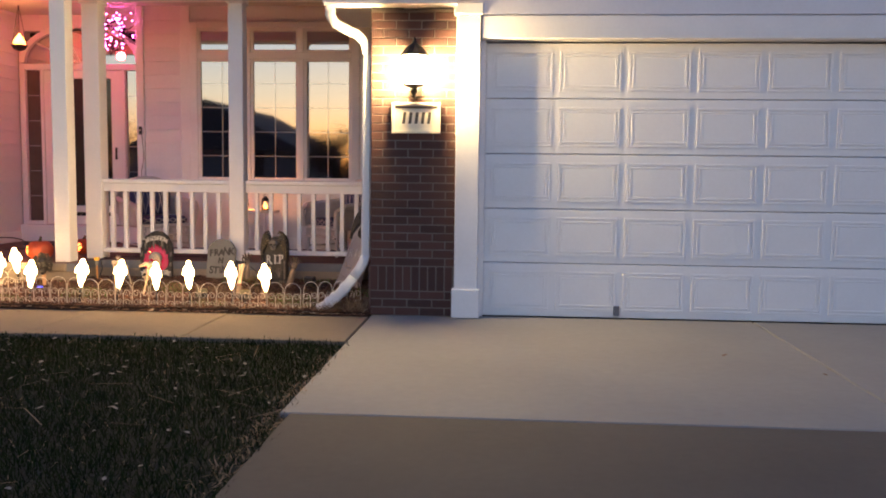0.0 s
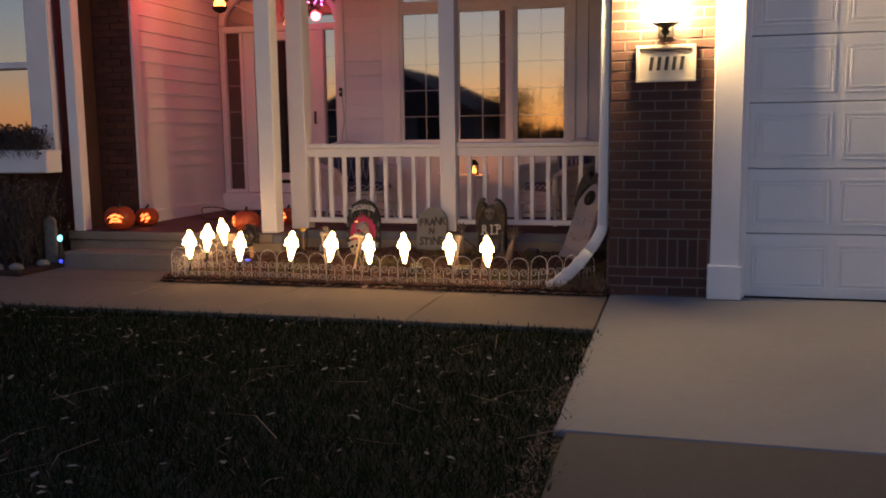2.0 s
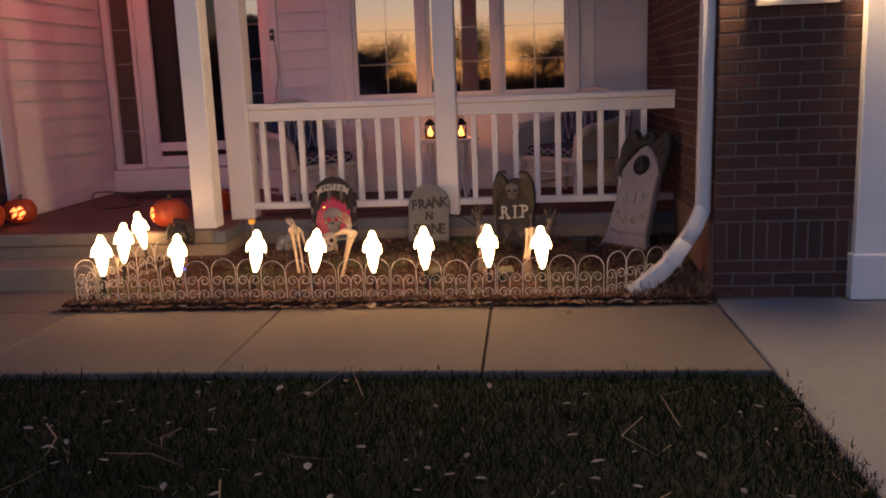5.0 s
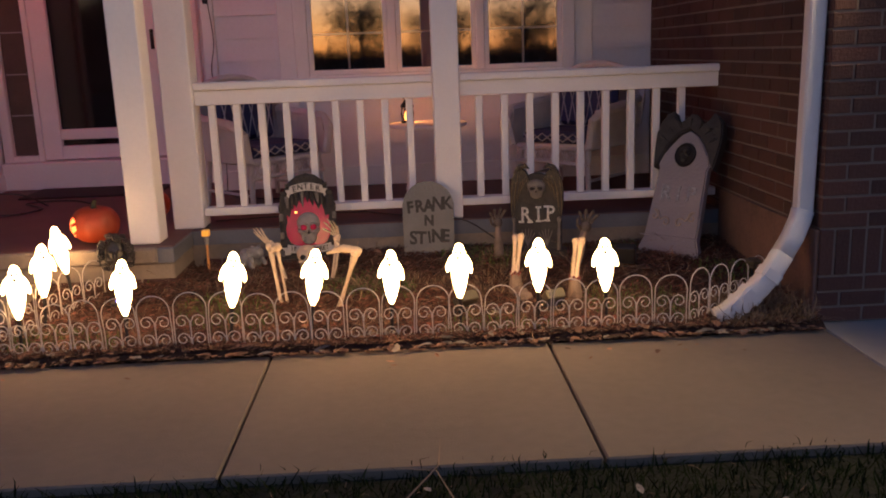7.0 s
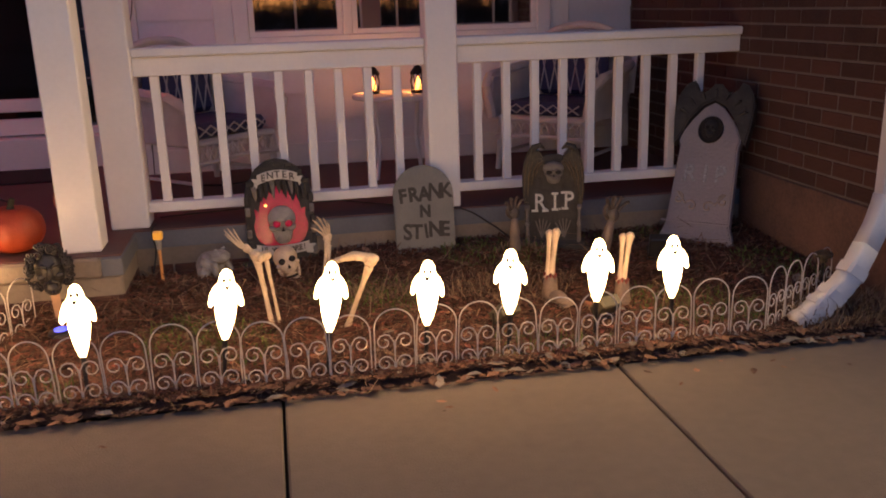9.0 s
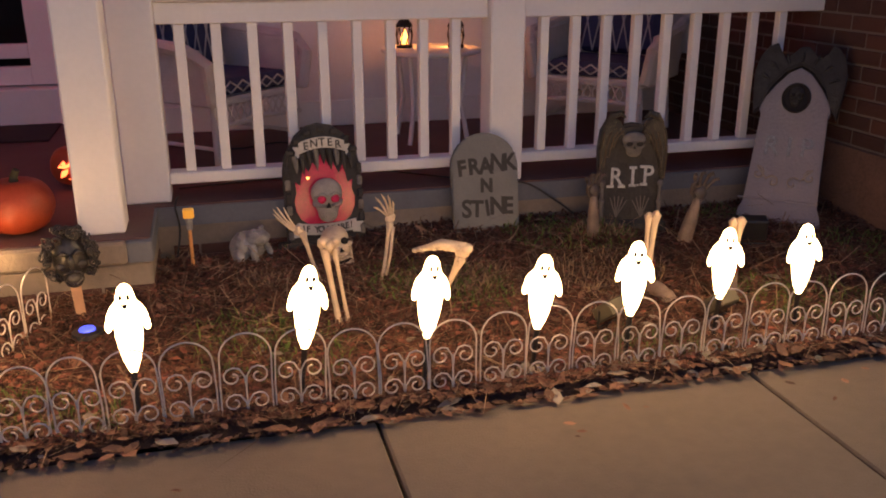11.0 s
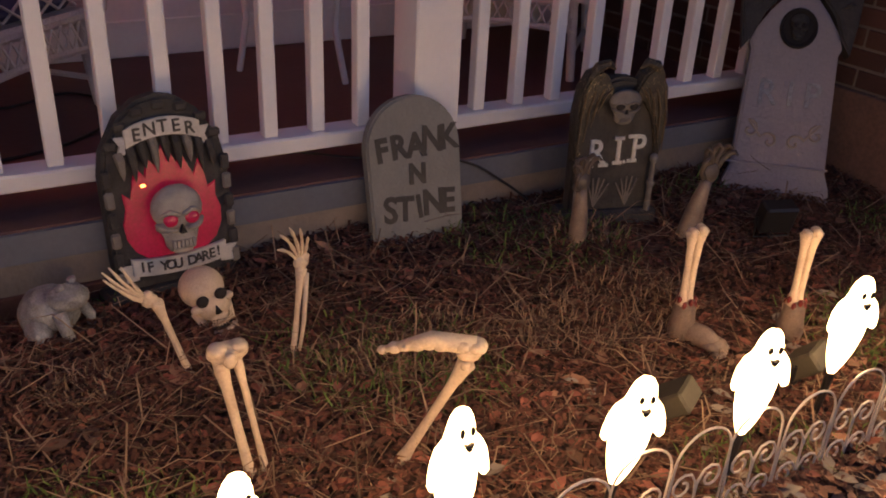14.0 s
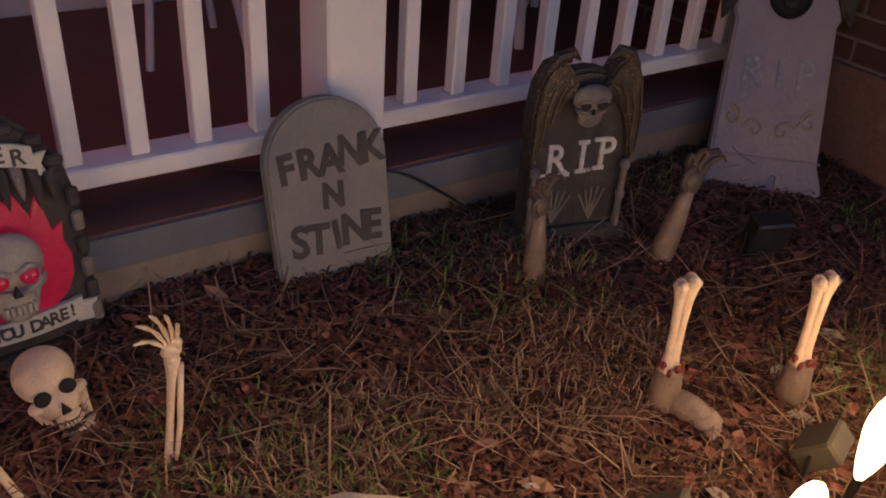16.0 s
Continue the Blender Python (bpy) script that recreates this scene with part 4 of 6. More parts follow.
# tall lilac-grey stone by the brick wall
big = thing("gravestone", (-1.46, 8.0, 0.09), "tall lilac-grey gravestone with a dark reaper hood leaning by the bricks", "gravestone prop", "gravestones in the bed")
big.matrix_basis = pose(-1.475, 7.99, 0.075, 0, 0, -42) @ pose(0, 0, 0, -23, 0, 0) @ Matrix.Diagonal((0.90, 1, 1.0, 1))
bm = B()
slab(bm, [(-0.20, 0), (0.20, 0), (0.185, 0.07), (0.165, 0.12), (0.15, 0.50), (0.16, 0.52), (0.15, 0.56), (0.10, 0.63), (0.05, 0.685), (0.0, 0.71), (-0.05, 0.685), (-0.10, 0.63), (-0.15, 0.56), (-0.16, 0.52), (-0.15, 0.50), (-0.165, 0.12), (-0.185, 0.07)], 0, 0.05, 0.008)
part("slab", bm, M_STONE_B, big)
bm = B()
slab(bm, [(-0.185, 0.50), (-0.155, 0.54), (-0.12, 0.62), (-0.06, 0.69), (0, 0.718), (0.06, 0.69), (0.12, 0.62), (0.155, 0.54), (0.185, 0.50), (0.20, 0.60), (0.207, 0.69), (0.190, 0.755), (0.160, 0.795), (0.128, 0.808), (0.112, 0.775), (0.080, 0.748), (0.048, 0.775), (0.022, 0.800), (-0.012, 0.798), (-0.040, 0.770), (-0.072, 0.746), (-0.100, 0.778), (-0.118, 0.812), (-0.155, 0.798), (-0.188, 0.752), (-0.206, 0.68), (-0.20, 0.61)], -0.012, 0.055, 0.008)
hood = part("hood", bm, M_STONE_D, big, "black winged hood")
for k in range(7):
    bm = B()
    a = radians(20 + 23 * k)
    tube(bm, [(0.14 * math.cos(a), -0.014, 0.60 + 0.13 * math.sin(a)), (0.175 * math.cos(a), -0.02, 0.61 + 0.15 * math.sin(a)), (0.19 * math.cos(a), -0.012, 0.60 + 0.175 * math.sin(a))], [0.004, 0.008, 0.003], 6)
    part("feather", bm, M_STONE_D, hood)
bm = B()
lathe(bm, [(0.062, 0.0), (0.066, 0.006), (0.062, 0.012), (0.05, 0.004)], 22)
bmesh.ops.transform(bm, matrix=pose(0, -0.0, 0.575, 90, 0, 0), verts=bm.verts)
part("round_niche", bm, M_SOCKET, big)
skull_relief(big, (0.0, -0.012, 0.575), 0.07, M_STONE_D, M_SOCKET)
words("letters", "R I P", 0.115, pose(0.0, -0.003, 0.36) @ FLAT, mat("dull_silver_glitter", (0.40, 0.40, 0.44), 0.4, metal=0.3, vary=0.5, scale=60, bump=0.8, bump_scale=220), big, "silver glitter letters", 0.002, bold=0.001)
for s in (-1, 1):
    bm = B()
    sp = [(s * (0.118 + 0.036 * (i / 13) * math.cos(1.6 - i * 0.5)), -0.003, 0.238 + 0.034 * (i / 13) * math.sin(1.6 - i * 0.5)) for i in range(14)]
    sq = [(s * (0.044 + 0.034 * (1 - i / 14) * math.cos(0.4 + i * 0.5)), -0.003, 0.205 + 0.032 * (1 - i / 14) * math.sin(0.4 + i * 0.5)) for i in range(14)]
    tube(bm, sp + sq, 0.0045, 6)
    part("scroll_relief", bm, M_RELIEF, big, "gilded scroll relief")
bm = B()
box(bm, -0.19, 0.17, -0.006, 0.0, 0.125, 0.133, 0.002)
part("ledge_line", bm, M_STONE_B, big)

# skull stone with red flames
flame = thing("gravestone", (-3.36, 8.13, 0.1), "dark gravestone with a skull in red-lit flames and ribbon lettering", "gravestone prop", "gravestones in the bed")
flame.matrix_basis = pose(-3.345, 8.19, 0.06, 0, 0, 5) @ pose(0, 0, 0, -8, 0, 0) @ Matrix.Diagonal((0.93, 1, 0.96, 1))
bm = B()
slab(bm, [(-0.165, 0), (0.165, 0), (0.162, 0.36), (0.15, 0.42), (0.125, 0.46), (0.10, 0.50), (0.05, 0.535), (0.0, 0.545), (-0.05, 0.535), (-0.10, 0.50), (-0.125, 0.46), (-0.15, 0.42), (-0.162, 0.36)], 0, 0.05, 0.01)
part("slab", bm, M_STONE_D, flame)
bm = B()
box(bm, -0.20, 0.20, -0.03, 0.075, -0.02, 0.07, 0.01)
part("plinth", bm, M_STONE_D, flame)
for s in (-1, 1):
    for k in range(6):
        bm = B()
        box(bm, s * 0.152 - 0.012, s * 0.152 + 0.012, -0.012, 0.0, 0.085 + 0.05 * k, 0.125 + 0.05 * k + random.uniform(-0.005, 0.005), 0.005)
        part("edge_stone", bm, M_STONE_D if k % 2 else M_SKULLD, flame)
for k in range(7):
    a = radians(20 + 23.3 * k)
    bm = B()
    box(bm, 0.14 * math.cos(a) - 0.018, 0.14 * math.cos(a) + 0.018, -0.01, 0.0, 0.39 + 0.13 * math.sin(a) - 0.012, 0.39 + 0.13 * math.sin(a) + 0.012, 0.006)
    part("edge_stone", bm, M_STONE_D, flame)
bm = B()
slab(bm, [(-0.075, 0.142), (0.075, 0.142), (0.106, 0.165), (0.124, 0.20), (0.128, 0.24), (0.117, 0.275), (0.122, 0.312), (0.100, 0.300), (0.094, 0.338), (0.083, 0.375), (0.066, 0.338), (0.052, 0.368), (0.040, 0.395), (0.026, 0.372), (0.012, 0.405), (-0.004, 0.428), (-0.018, 0.398), (-0.030, 0.375), (-0.048, 0.398), (-0.058, 0.352), (-0.078, 0.378), (-0.090, 0.345), (-0.100, 0.302), (-0.120, 0.318), (-0.117, 0.275), (-0.128, 0.24), (-0.124, 0.20), (-0.106, 0.165)], -0.006, 0.0, 0.002)
part("flame_relief", bm, M_RED, flame, "red translucent flames lit from within")
for k in range(9):
    x = -0.115 + 0.0288 * k
    z = 0.375 + 0.04 * math.cos(x * 11)
    bm = B()
    tube(bm, [(x, -0.004, z + 0.03), (x + 0.002, -0.012, z + 0.012), (x + 0.004, -0.014, z - 0.018 - 0.014 * (k % 2)), (x + 0.005, -0.012, z - 0.036 - 0.02 * (k % 2))], [0.012, 0.012, 0.007, 0.001], 7)
    part("rock_spike", bm, M_STONE_D if k % 3 else M_SKULLD, flame)
bm = B()
ball(bm, (-0.066, -0.003, 0.330), 0.0055, 1.6, 1, 1, seg=10, rings=8)
part("flame_bulb", bm, M_FLAME, flame, "small orange bulb behind the flames")
skull_relief(flame, (0.002, -0.03, 0.232), 0.145, M_SKULLG, M_RED)


def ribbon(t, z, w, h, bow, text, size):
    n = 10
    top = [(-w / 2 + w * i / n, z + h / 2 + bow * (1 - (2 * i / n - 1) ** 2)) for i in range(n + 1)]
    bot = [(x, q - h) for x, q in top]
    bm = B()
    slab(bm, bot + top[::-1], -0.018, -0.004, 0.002)
    band = part("ribbon", bm, M_SCROLL, t, "pale ribbon banner")
    for s in (-1, 1):
        bm = B()
        slab(bm, [(s * w * 0.44, z - h * 0.8), (s * w * 0.62, z - h * 0.9), (s * w * 0.57, z - h * 0.35), (s * w * 0.64, z + h * 0.15), (s * w * 0.44, z + h * 0.1)], -0.010, -0.002, 0.002)
        part("ribbon_tail", bm, M_SCROLL, band)
    for i, ch in enumerate(text):
        f = (i + 0.5) / len(text)
        if ch != " ":
            words("letter", ch, size, pose(-w * 0.44 + w * 0.88 * f, -0.0195, z + bow * (1 - (2 * f - 1) ** 2)) @ FLAT, M_PAINT, band, depth=0.001, bold=0.0008)


ribbon(flame, 0.45, 0.19, 0.044, 0.02, "ENTER", 0.044)
ribbon(flame, 0.13, 0.25, 0.044, -0.012, "IF YOU DARE!", 0.036)


# ---- skeleton pieces rising from the bed ----
def bone_hand(bm, m, s=1.0, spread=1.0, curl=0.0, hook=0.0):
    """Finger bones fanning out of a wrist at m's origin, along +z."""
    ball(bm, m @ Vector((0, 0, 0.012 * s)), 0.014 * s, 1.1, 0.6, 1.0, 8, 6)
    ball(bm, m @ Vector((0.008 * s, 0, 0.02 * s)), 0.01 * s, 1, 0.7, 1, 8, 6)
    for k in range(5):
        a = radians((k - 2) * 11 * spread)
        ln = (0.062, 0.085, 0.092, 0.086, 0.07)[k] * s
        pts = []
        for i in range(6):
            d = 0.015 * s + ln * i / 5
            pts.append(m @ Vector((d * math.sin(a) - hook * (i / 5) ** 2 * 0.045 * s, -curl * (i / 5) ** 2 * 0.05 * s, d * math.cos(a) - hook * (i / 5) ** 3 * 0.012 * s)))
        tube(bm, pts, [0.0036 * s, 0.0028 * s, 0.0040 * s, 0.0026 * s, 0.0034 * s, 0.0015 * s], 6)


def long_bone(bm, a, b, r, knob=1.9):
    a, b = Vector(a), Vector(b)
    d = (b - a).normalized()
    side = d.orthogonal().normalized()
    tube(bm, [a, a.lerp(b, 0.08), a.lerp(b, 0.2), a.lerp(b, 0.5), a.lerp(b, 0.8), a.lerp(b, 0.92), b], [r * knob, r * 1.45, r * 1.05, r * 0.9, r * 1.05, r * 1.45, r * knob], 8)
    for e in (a, b):
        for s in (-1, 1):
            ball(bm, e + side * s * r * 0.8, r * 0.66 * knob, seg=8, rings=6)


def bone_thing(name, label, builders, category="skeleton prop"):
    t = thing(name, builders[0][3], label, category, "skeleton pieces in the bed")
    base = Vector(builders[0][3])
    for pname, fn, material, _ in builders:
        bm = B()
        fn(bm)
        bmesh.ops.translate(bm, verts=bm.verts, vec=-base)
        part(pname, bm, material, t, smooth=True)
    return t


def arm_a(bm):
    long_bone(bm, (-3.206, 7.81, 0.075), (-3.168, 7.842, 0.285), 0.0075)
    tube(bm, [(-3.196, 7.80, 0.09), (-3.175, 7.815, 0.17), (-3.157, 7.838, 0.275)], [0.004, 0.005, 0.006], 6)


bone_thing("bone_prop", "upright plastic skeleton forearm with open hand in the mulch", [("forearm", arm_a, M_BONE, (-3.208, 7.805, 0.075)), ("hand", lambda bm: bone_hand(bm, pose(-3.166, 7.843, 0.287, 0, -6, 0), 1.2, 0.95, 0.6, 0.45), M_BONE, (-3.208, 7.805, 0.075))])


def arm_b(bm):
    long_bone(bm, (-3.424, 7.84, 0.08), (-3.476, 7.845, 0.272), 0.0075)


bone_thing("bone_prop", "bent plastic skeleton arm reaching beside the skull", [("forearm", arm_b, M_BONE, (-3.424, 7.84, 0.08)), ("hand", lambda bm: bone_hand(bm, pose(-3.478, 7.845, 0.275, 0, -58, 0), 1.15, 0.6, 0.2, -0.6), M_BONE, (-3.424, 7.84, 0.08))])


def skull(bm):
    c = Vector((-3.335, 7.94, 0.20))
    ball(bm, c + Vector((0, 0.015, 0.03)), 0.060, 0.98, 1.15, 0.92, 24, 16)
    ball(bm, c + Vector((0, -0.03, -0.015)), 0.046, 1.0, 0.75, 0.8, 16, 10)
    for s in (-1, 1):
        ball(bm, c + Vector((s * 0.040, -0.035, -0.005)), 0.020, 1.0, 0.9, 0.6, 10, 8)
        rod(bm, c + Vector((s * 0.046, -0.005, -0.02)), c + Vector((s * 0.032, -0.025, -0.085)), 0.012, 0.010, 8)
    ball(bm, c + Vector((0, -0.052, -0.043)), 0.024, 1.05, 0.55, 0.55, 12, 8)
    tube(bm, [c + Vector((0.034 * math.cos(a), -0.022 - 0.036 * math.sin(a), -0.088)) for a in (radians(18 * k) for k in range(11))], 0.014, 8)


SKULL = Vector((-3.335, 7.94, 0.20))


def socket(bm, s):
    ball(bm, SKULL + Vector((s * 0.0255, -0.0525, 0.014)), 0.0165, 1.02, 0.55, 0.95, 14, 10)


def nose(bm):
    slab(bm, [(SKULL.x - 0.009, SKULL.z - 0.027), (SKULL.x + 0.009, SKULL.z - 0.027), (SKULL.x, SKULL.z - 0.005)], SKULL.y - 0.075, SKULL.y - 0.055)


def mouth(bm):
    ball(bm, SKULL + Vector((0, -0.044, -0.066)), 0.028, 1.05, 0.75, 0.60, 12, 8)


def teeth(bm):
    c = Vector((-3.335, 7.94, 0.20))
    for k in range(8):
        a = radians(35 + 110 * k / 7)
        for z in (-0.056, -0.079):
            ball(bm, c + Vector((0.028 * math.cos(a), -0.036 - 0.031 * math.sin(a), z)), 0.0045, 0.8, 0.7, 1.4, 6, 5)


skull_thing = bone_thing("skull_prop", "plastic skull with open grinning jaw resting on the mulch", [("cranium", skull, M_BONE, (-3.335, 7.94, 0.08)), ("eye_socket", lambda bm: socket(bm, -1), M_SOCKET, (-3.335, 7.94, 0.08)), ("eye_socket", lambda bm: socket(bm, 1), M_SOCKET, (-3.335, 7.94, 0.08)), ("nose_hole", nose, M_SOCKET, (-3.335, 7.94, 0.08)), ("mouth", mouth, M_SOCKET, (-3.335, 7.94, 0.08)), ("teeth", teeth, M_BONE, (-3.335, 7.94, 0.08))])
skull_thing.matrix_basis = pose(-3.310, 7.985, 0.068, -14, -13, 7) @ Matrix.Scale(0.87, 4)


def shin(bm):
    long_bone(bm, (-3.405, 7.485, 0.045), (-3.444, 7.515, 0.330), 0.0095, 1.4)
    long_bone(bm, (-3.376, 7.485, 0.045), (-3.412, 7.52, 0.322), 0.0065, 1.4)


def knee(bm):
    ball(bm, (-3.428, 7.516, 0.338), 0.030, 1.25, 0.75, 0.62, 16, 10)
    for dx, r in ((-0.018, 0.017), (0.018, 0.016)):
        ball(bm, (-3.428 + dx, 7.512, 0.348), r, 1.1, 1.1, 0.8, 12, 8)
    ball(bm, (-3.431, 7.490, 0.336), 0.013, 1.0, 0.6, 1.2, 10, 8)


bone_thing("bone_prop", "plastic skeleton shin bones standing in the bed", [("shin", shin, M_BONE, (-3.39, 7.485, 0.04)), ("knee", knee, M_BONE, (-3.39, 7.485, 0.04))])


def calf(bm):
    long_bone(bm, (-3.142, 7.415, 0.055), (-3.052, 7.335, 0.315), 0.0095)
    ball(bm, (-3.145, 7.415, 0.06), 0.020, 1.3, 1, 0.8)


def thigh(bm):
    ball(bm, (-3.045, 7.34, 0.335), 0.022, 1.1, 1.0, 0.9)
    for i in range(9):
        u = i / 8
        c = Vector((-3.035, 7.333, 0.347)).lerp(Vector((-3.172, 7.428, 0.322)), u) + Vector((0, 0, 0.010 * math.sin(math.pi * u)))
        ball(bm, c, 0.0215 - 0.011 * u + 0.002 * (i % 2), 1.0, 1.0, 0.74, 12, 8)
    tube(bm, [(-3.035, 7.333, 0.347), (-3.10, 7.378, 0.352), (-3.178, 7.432, 0.320)], [0.018, 0.017, 0.005], 12)


bone_thing("bone_prop", "bent plastic skeleton knee rising from the bed", [("calf", calf, M_BONE, (-3.125, 7.445, 0.05)), ("thigh", thigh, M_BONE, (-3.125, 7.445, 0.05))])


def zombie_foot(x, y, turn, label, toes=True):
    z = bed_z(x, y)
    t = thing("foot_prop", (x, y, z), label, "foot prop", "severed feet in the bed", turn)
    bm = B()
    long_bone(bm, (0.004, 0.0, 0.09), (0.036, 0.012, 0.280), 0.0105)
    part("shin_bone", bm, M_BONE, t, smooth=True)
    bm = B()
    long_bone(bm, (-0.010, 0.004, 0.10), (0.010, 0.020, 0.278), 0.009)
    part("shin_bone", bm, M_BONE, t, smooth=True)
    bm = B()
    lathe(bm, [(0.030, 0.0), (0.034, 0.03), (0.028, 0.07), (0.026, 0.10), (0.02, 0.112)], 14)
    if toes:
        ball(bm, (0.005, -0.045, 0.028), 0.036, 0.85, 1.5, 0.75, 14, 10)
        ball(bm, (0.008, -0.085, 0.020), 0.034, 1.0, 1.0, 0.5, 12, 8)
        for k in range(5):
            ball(bm, (-0.02 + 0.013 * k, -0.115 + 0.004 * abs(k - 1), 0.013), 0.0085, 0.9, 1.6, 0.9, 8, 6)
    part("foot", bm, M_FLESH, t, smooth=True)
    bm = B()
    for k in range(9):
        a = math.tau * k / 9
        ball(bm, (0.021 * math.cos(a), 0.021 * math.sin(a), 0.107 + 0.006 * math.sin(5 * a)), 0.007, 1, 1, 1.5, 6, 5)
    part("torn_edge", bm, M_GORE, t, "dark red torn edge", smooth=True)
    return t


zombie_foot(-2.318, 7.52, 17, "severed rubber foot with bare bones standing in the mulch")
zombie_foot(-2.06, 7.41, 8, "severed rubber ankle with bare bones standing in the mulch", False)


def rubber_arm(x, y, lean, turn, label, rise=-0.01, size=0.93):
    z = bed_z(x, y)
    t = thing("arm_prop", (x, y, z), label, "arm prop", "rubber arms in the bed")
    t.matrix_basis = pose(x, y, z + rise, 0, lean, turn) @ Matrix.Scale(size, 4)
    bm = B()
    lathe(bm, [(0.026, -0.045), (0.030, 0.0), (0.031, 0.04), (0.027, 0.11), (0.019, 0.17), (0.0165, 0.20)], 14)
    part("forearm", bm, M_FLESH, t, smooth=True)
    bm = B()
    ball(bm, (0.002, 0, 0.222), 0.029, 1.05, 0.55, 1.25, 12, 8)
    for k in range(4):
        a = radians((k - 1.5) * 20)
        ln = (0.085, 0.10, 0.105, 0.09)[k]
        base = Vector((0.013 * (k - 1.5), 0, 0.245))
        tube(bm, [base + Vector((math.sin(a) * ln * u, -v * ln, math.cos(a) * ln * u)) for u, v in ((0, 0), (0.3, -0.06), (0.58, 0.0), (0.72, 0.16), (0.66, 0.34))], [0.0095, 0.0085, 0.0085, 0.007, 0.003], 8)
    tube(bm, [(-0.02, -0.004, 0.205), (-0.045, -0.014, 0.225), (-0.052, -0.02, 0.255), (-0.044, -0.026, 0.275)], [0.010, 0.009, 0.008, 0.004], 8)
    part("palm", bm, M_RUBBER, t, "grasping dark rubber fingers", smooth=True)
    return t


rubber_arm(-2.352, 7.905, -2, 10, "grey rubber zombie arm clawing up beside the winged stone", 0.0, 0.80)
rubber_arm(-1.968, 7.885, 14, -6, "grey rubber zombie arm leaning up from the mulch", -0.005, 0.95)


# ---- small things in the bed ----
def soft_lump(name, place, r, scale, material, label, category, seed, rough=0.12):
    bm = B()
    bmesh.ops.create_icosphere(bm, subdivisions=4, radius=r)
    for v in bm.verts:
        v.co *= 1 + rough * noise.noise(v.co / r * 2.2 + Vector((seed, 0, 0))) + rough * 0.5 * noise.noise(v.co / r * 6 + Vector((0, seed, 0)))
        v.co = Vector((v.co.x * scale[0], v.co.y * scale[1], max(v.co.z * scale[2], -0.6 * r * scale[2])))
    ob = solid(name, bm, material, label, category, smooth=True)
    ob.location = place
    return ob


# a squatting frog of mottled grey resin, one plain mesh
bm = B()
ball(bm, (-0.012, 0.012, 0.058), 0.058, 1.12, 1.0, 1.02, 28, 20)
ball(bm, (0.022, -0.020, 0.098), 0.036, 1.25, 1.15, 0.80, 22, 16)
for s in (-1, 1):
    turn_ = pose(0, 0, 0, 0, 0, 40)
    ball(bm, turn_ @ Vector((s * 0.021, -0.020, 0.0)) + Vector((0.010, 0.0, 0.126)), 0.0105, seg=12, rings=8)
    ball(bm, turn_ @ Vector((s * 0.052, 0.012, 0.0)) + Vector((0, 0, 0.034)), 0.034, 0.8, 1.2, 1.0, 14, 10)
    tube(bm, [turn_ @ Vector((s * 0.032, -0.030, 0)) + Vector((0, 0, 0.075)), turn_ @ Vector((s * 0.044, -0.052, 0)) + Vector((0, 0, 0.036)), turn_ @ Vector((s * 0.034, -0.058, 0)) + Vector((0, 0, 0.002)), turn_ @ Vector((s * 0.040, -0.085, 0)) + Vector((0, 0, 0.0))], [0.016, 0.013, 0.011, 0.006], 8)
for v in bm.verts:
    v.co += v.co.normalized() * (0.006 * noise.noise(v.co * 55) + 0.003 * noise.noise(v.co * 130))
frog = solid("frog_ornament", bm, M_BAG, "mottled grey resin frog squatting in the mulch", "ornament", smooth=True)
frog.matrix_basis = pose(-3.645, 8.115, 0.092, 0, 0, 8) @ Matrix.Scale(1.02, 4)

solar = thing("solar_stake_light", (-3.858, 8.055, 0.10), "yellow solar stake light by the porch wall", "garden light")
bm = B()
lathe(bm, [(0.006, -0.03), (0.009, 0.0), (0.0065, 0.01), (0.0065, 0.155)], 8)
part("stake", bm, M_STAKE, solar)
bm = B()
lathe(bm, [(0.010, 0.155), (0.013, 0.20)], 10)
part("collar", bm, M_BAG, solar)
bm = B()
box(bm, -0.019, 0.019, -0.019, 0.019, 0.20, 0.232, 0.004)
part("lens", bm, M_YELLOW, solar, "amber lens cap")

disc = thing("solar_disc_light", (-4.176, 7.60, bed_z(-4.176, 7.6) + 0.012), "round solar disc light glowing blue in the mulch", "garden light")
bm = B()
lathe(bm, [(0.035, -0.02), (0.048, 0.0), (0.045, 0.012), (0.03, 0.016)], 18)
part("housing", bm, M_BLACK, disc)
bm = B()
lathe(bm, [(0.026, 0.015), (0.022, 0.022), (0.01, 0.025)], 14)
part("lens", bm, M_BLUE, disc, "blue glowing lens")

# a dark mask-like ornament with ringlets on a wooden stake, one plain mesh
bm = B()
ball(bm, (0, 0.0, 0.260), 0.060, 0.88, 0.78, 1.30, 22, 16)
ball(bm, (0, -0.022, 0.196), 0.032, 0.95, 0.85, 0.95, 14, 10)
ball(bm, (0, -0.050, 0.256), 0.012, 0.9, 1.0, 2.1, 10, 8)
for s in (-1, 1):
    tube(bm, [(s * 0.006, -0.048, 0.280), (s * 0.022, -0.050, 0.291), (s * 0.042, -0.036, 0.280)], [0.006, 0.009, 0.004], 8)
    ball(bm, (s * 0.030, -0.034, 0.244), 0.017, 1.1, 0.7, 0.8, 10, 8)
    tube(bm, [(s * 0.004, -0.050, 0.229), (s * 0.024, -0.042, 0.220), (s * 0.026, -0.038, 0.196), (s * 0.006, -0.050, 0.184)], 0.005, 8)
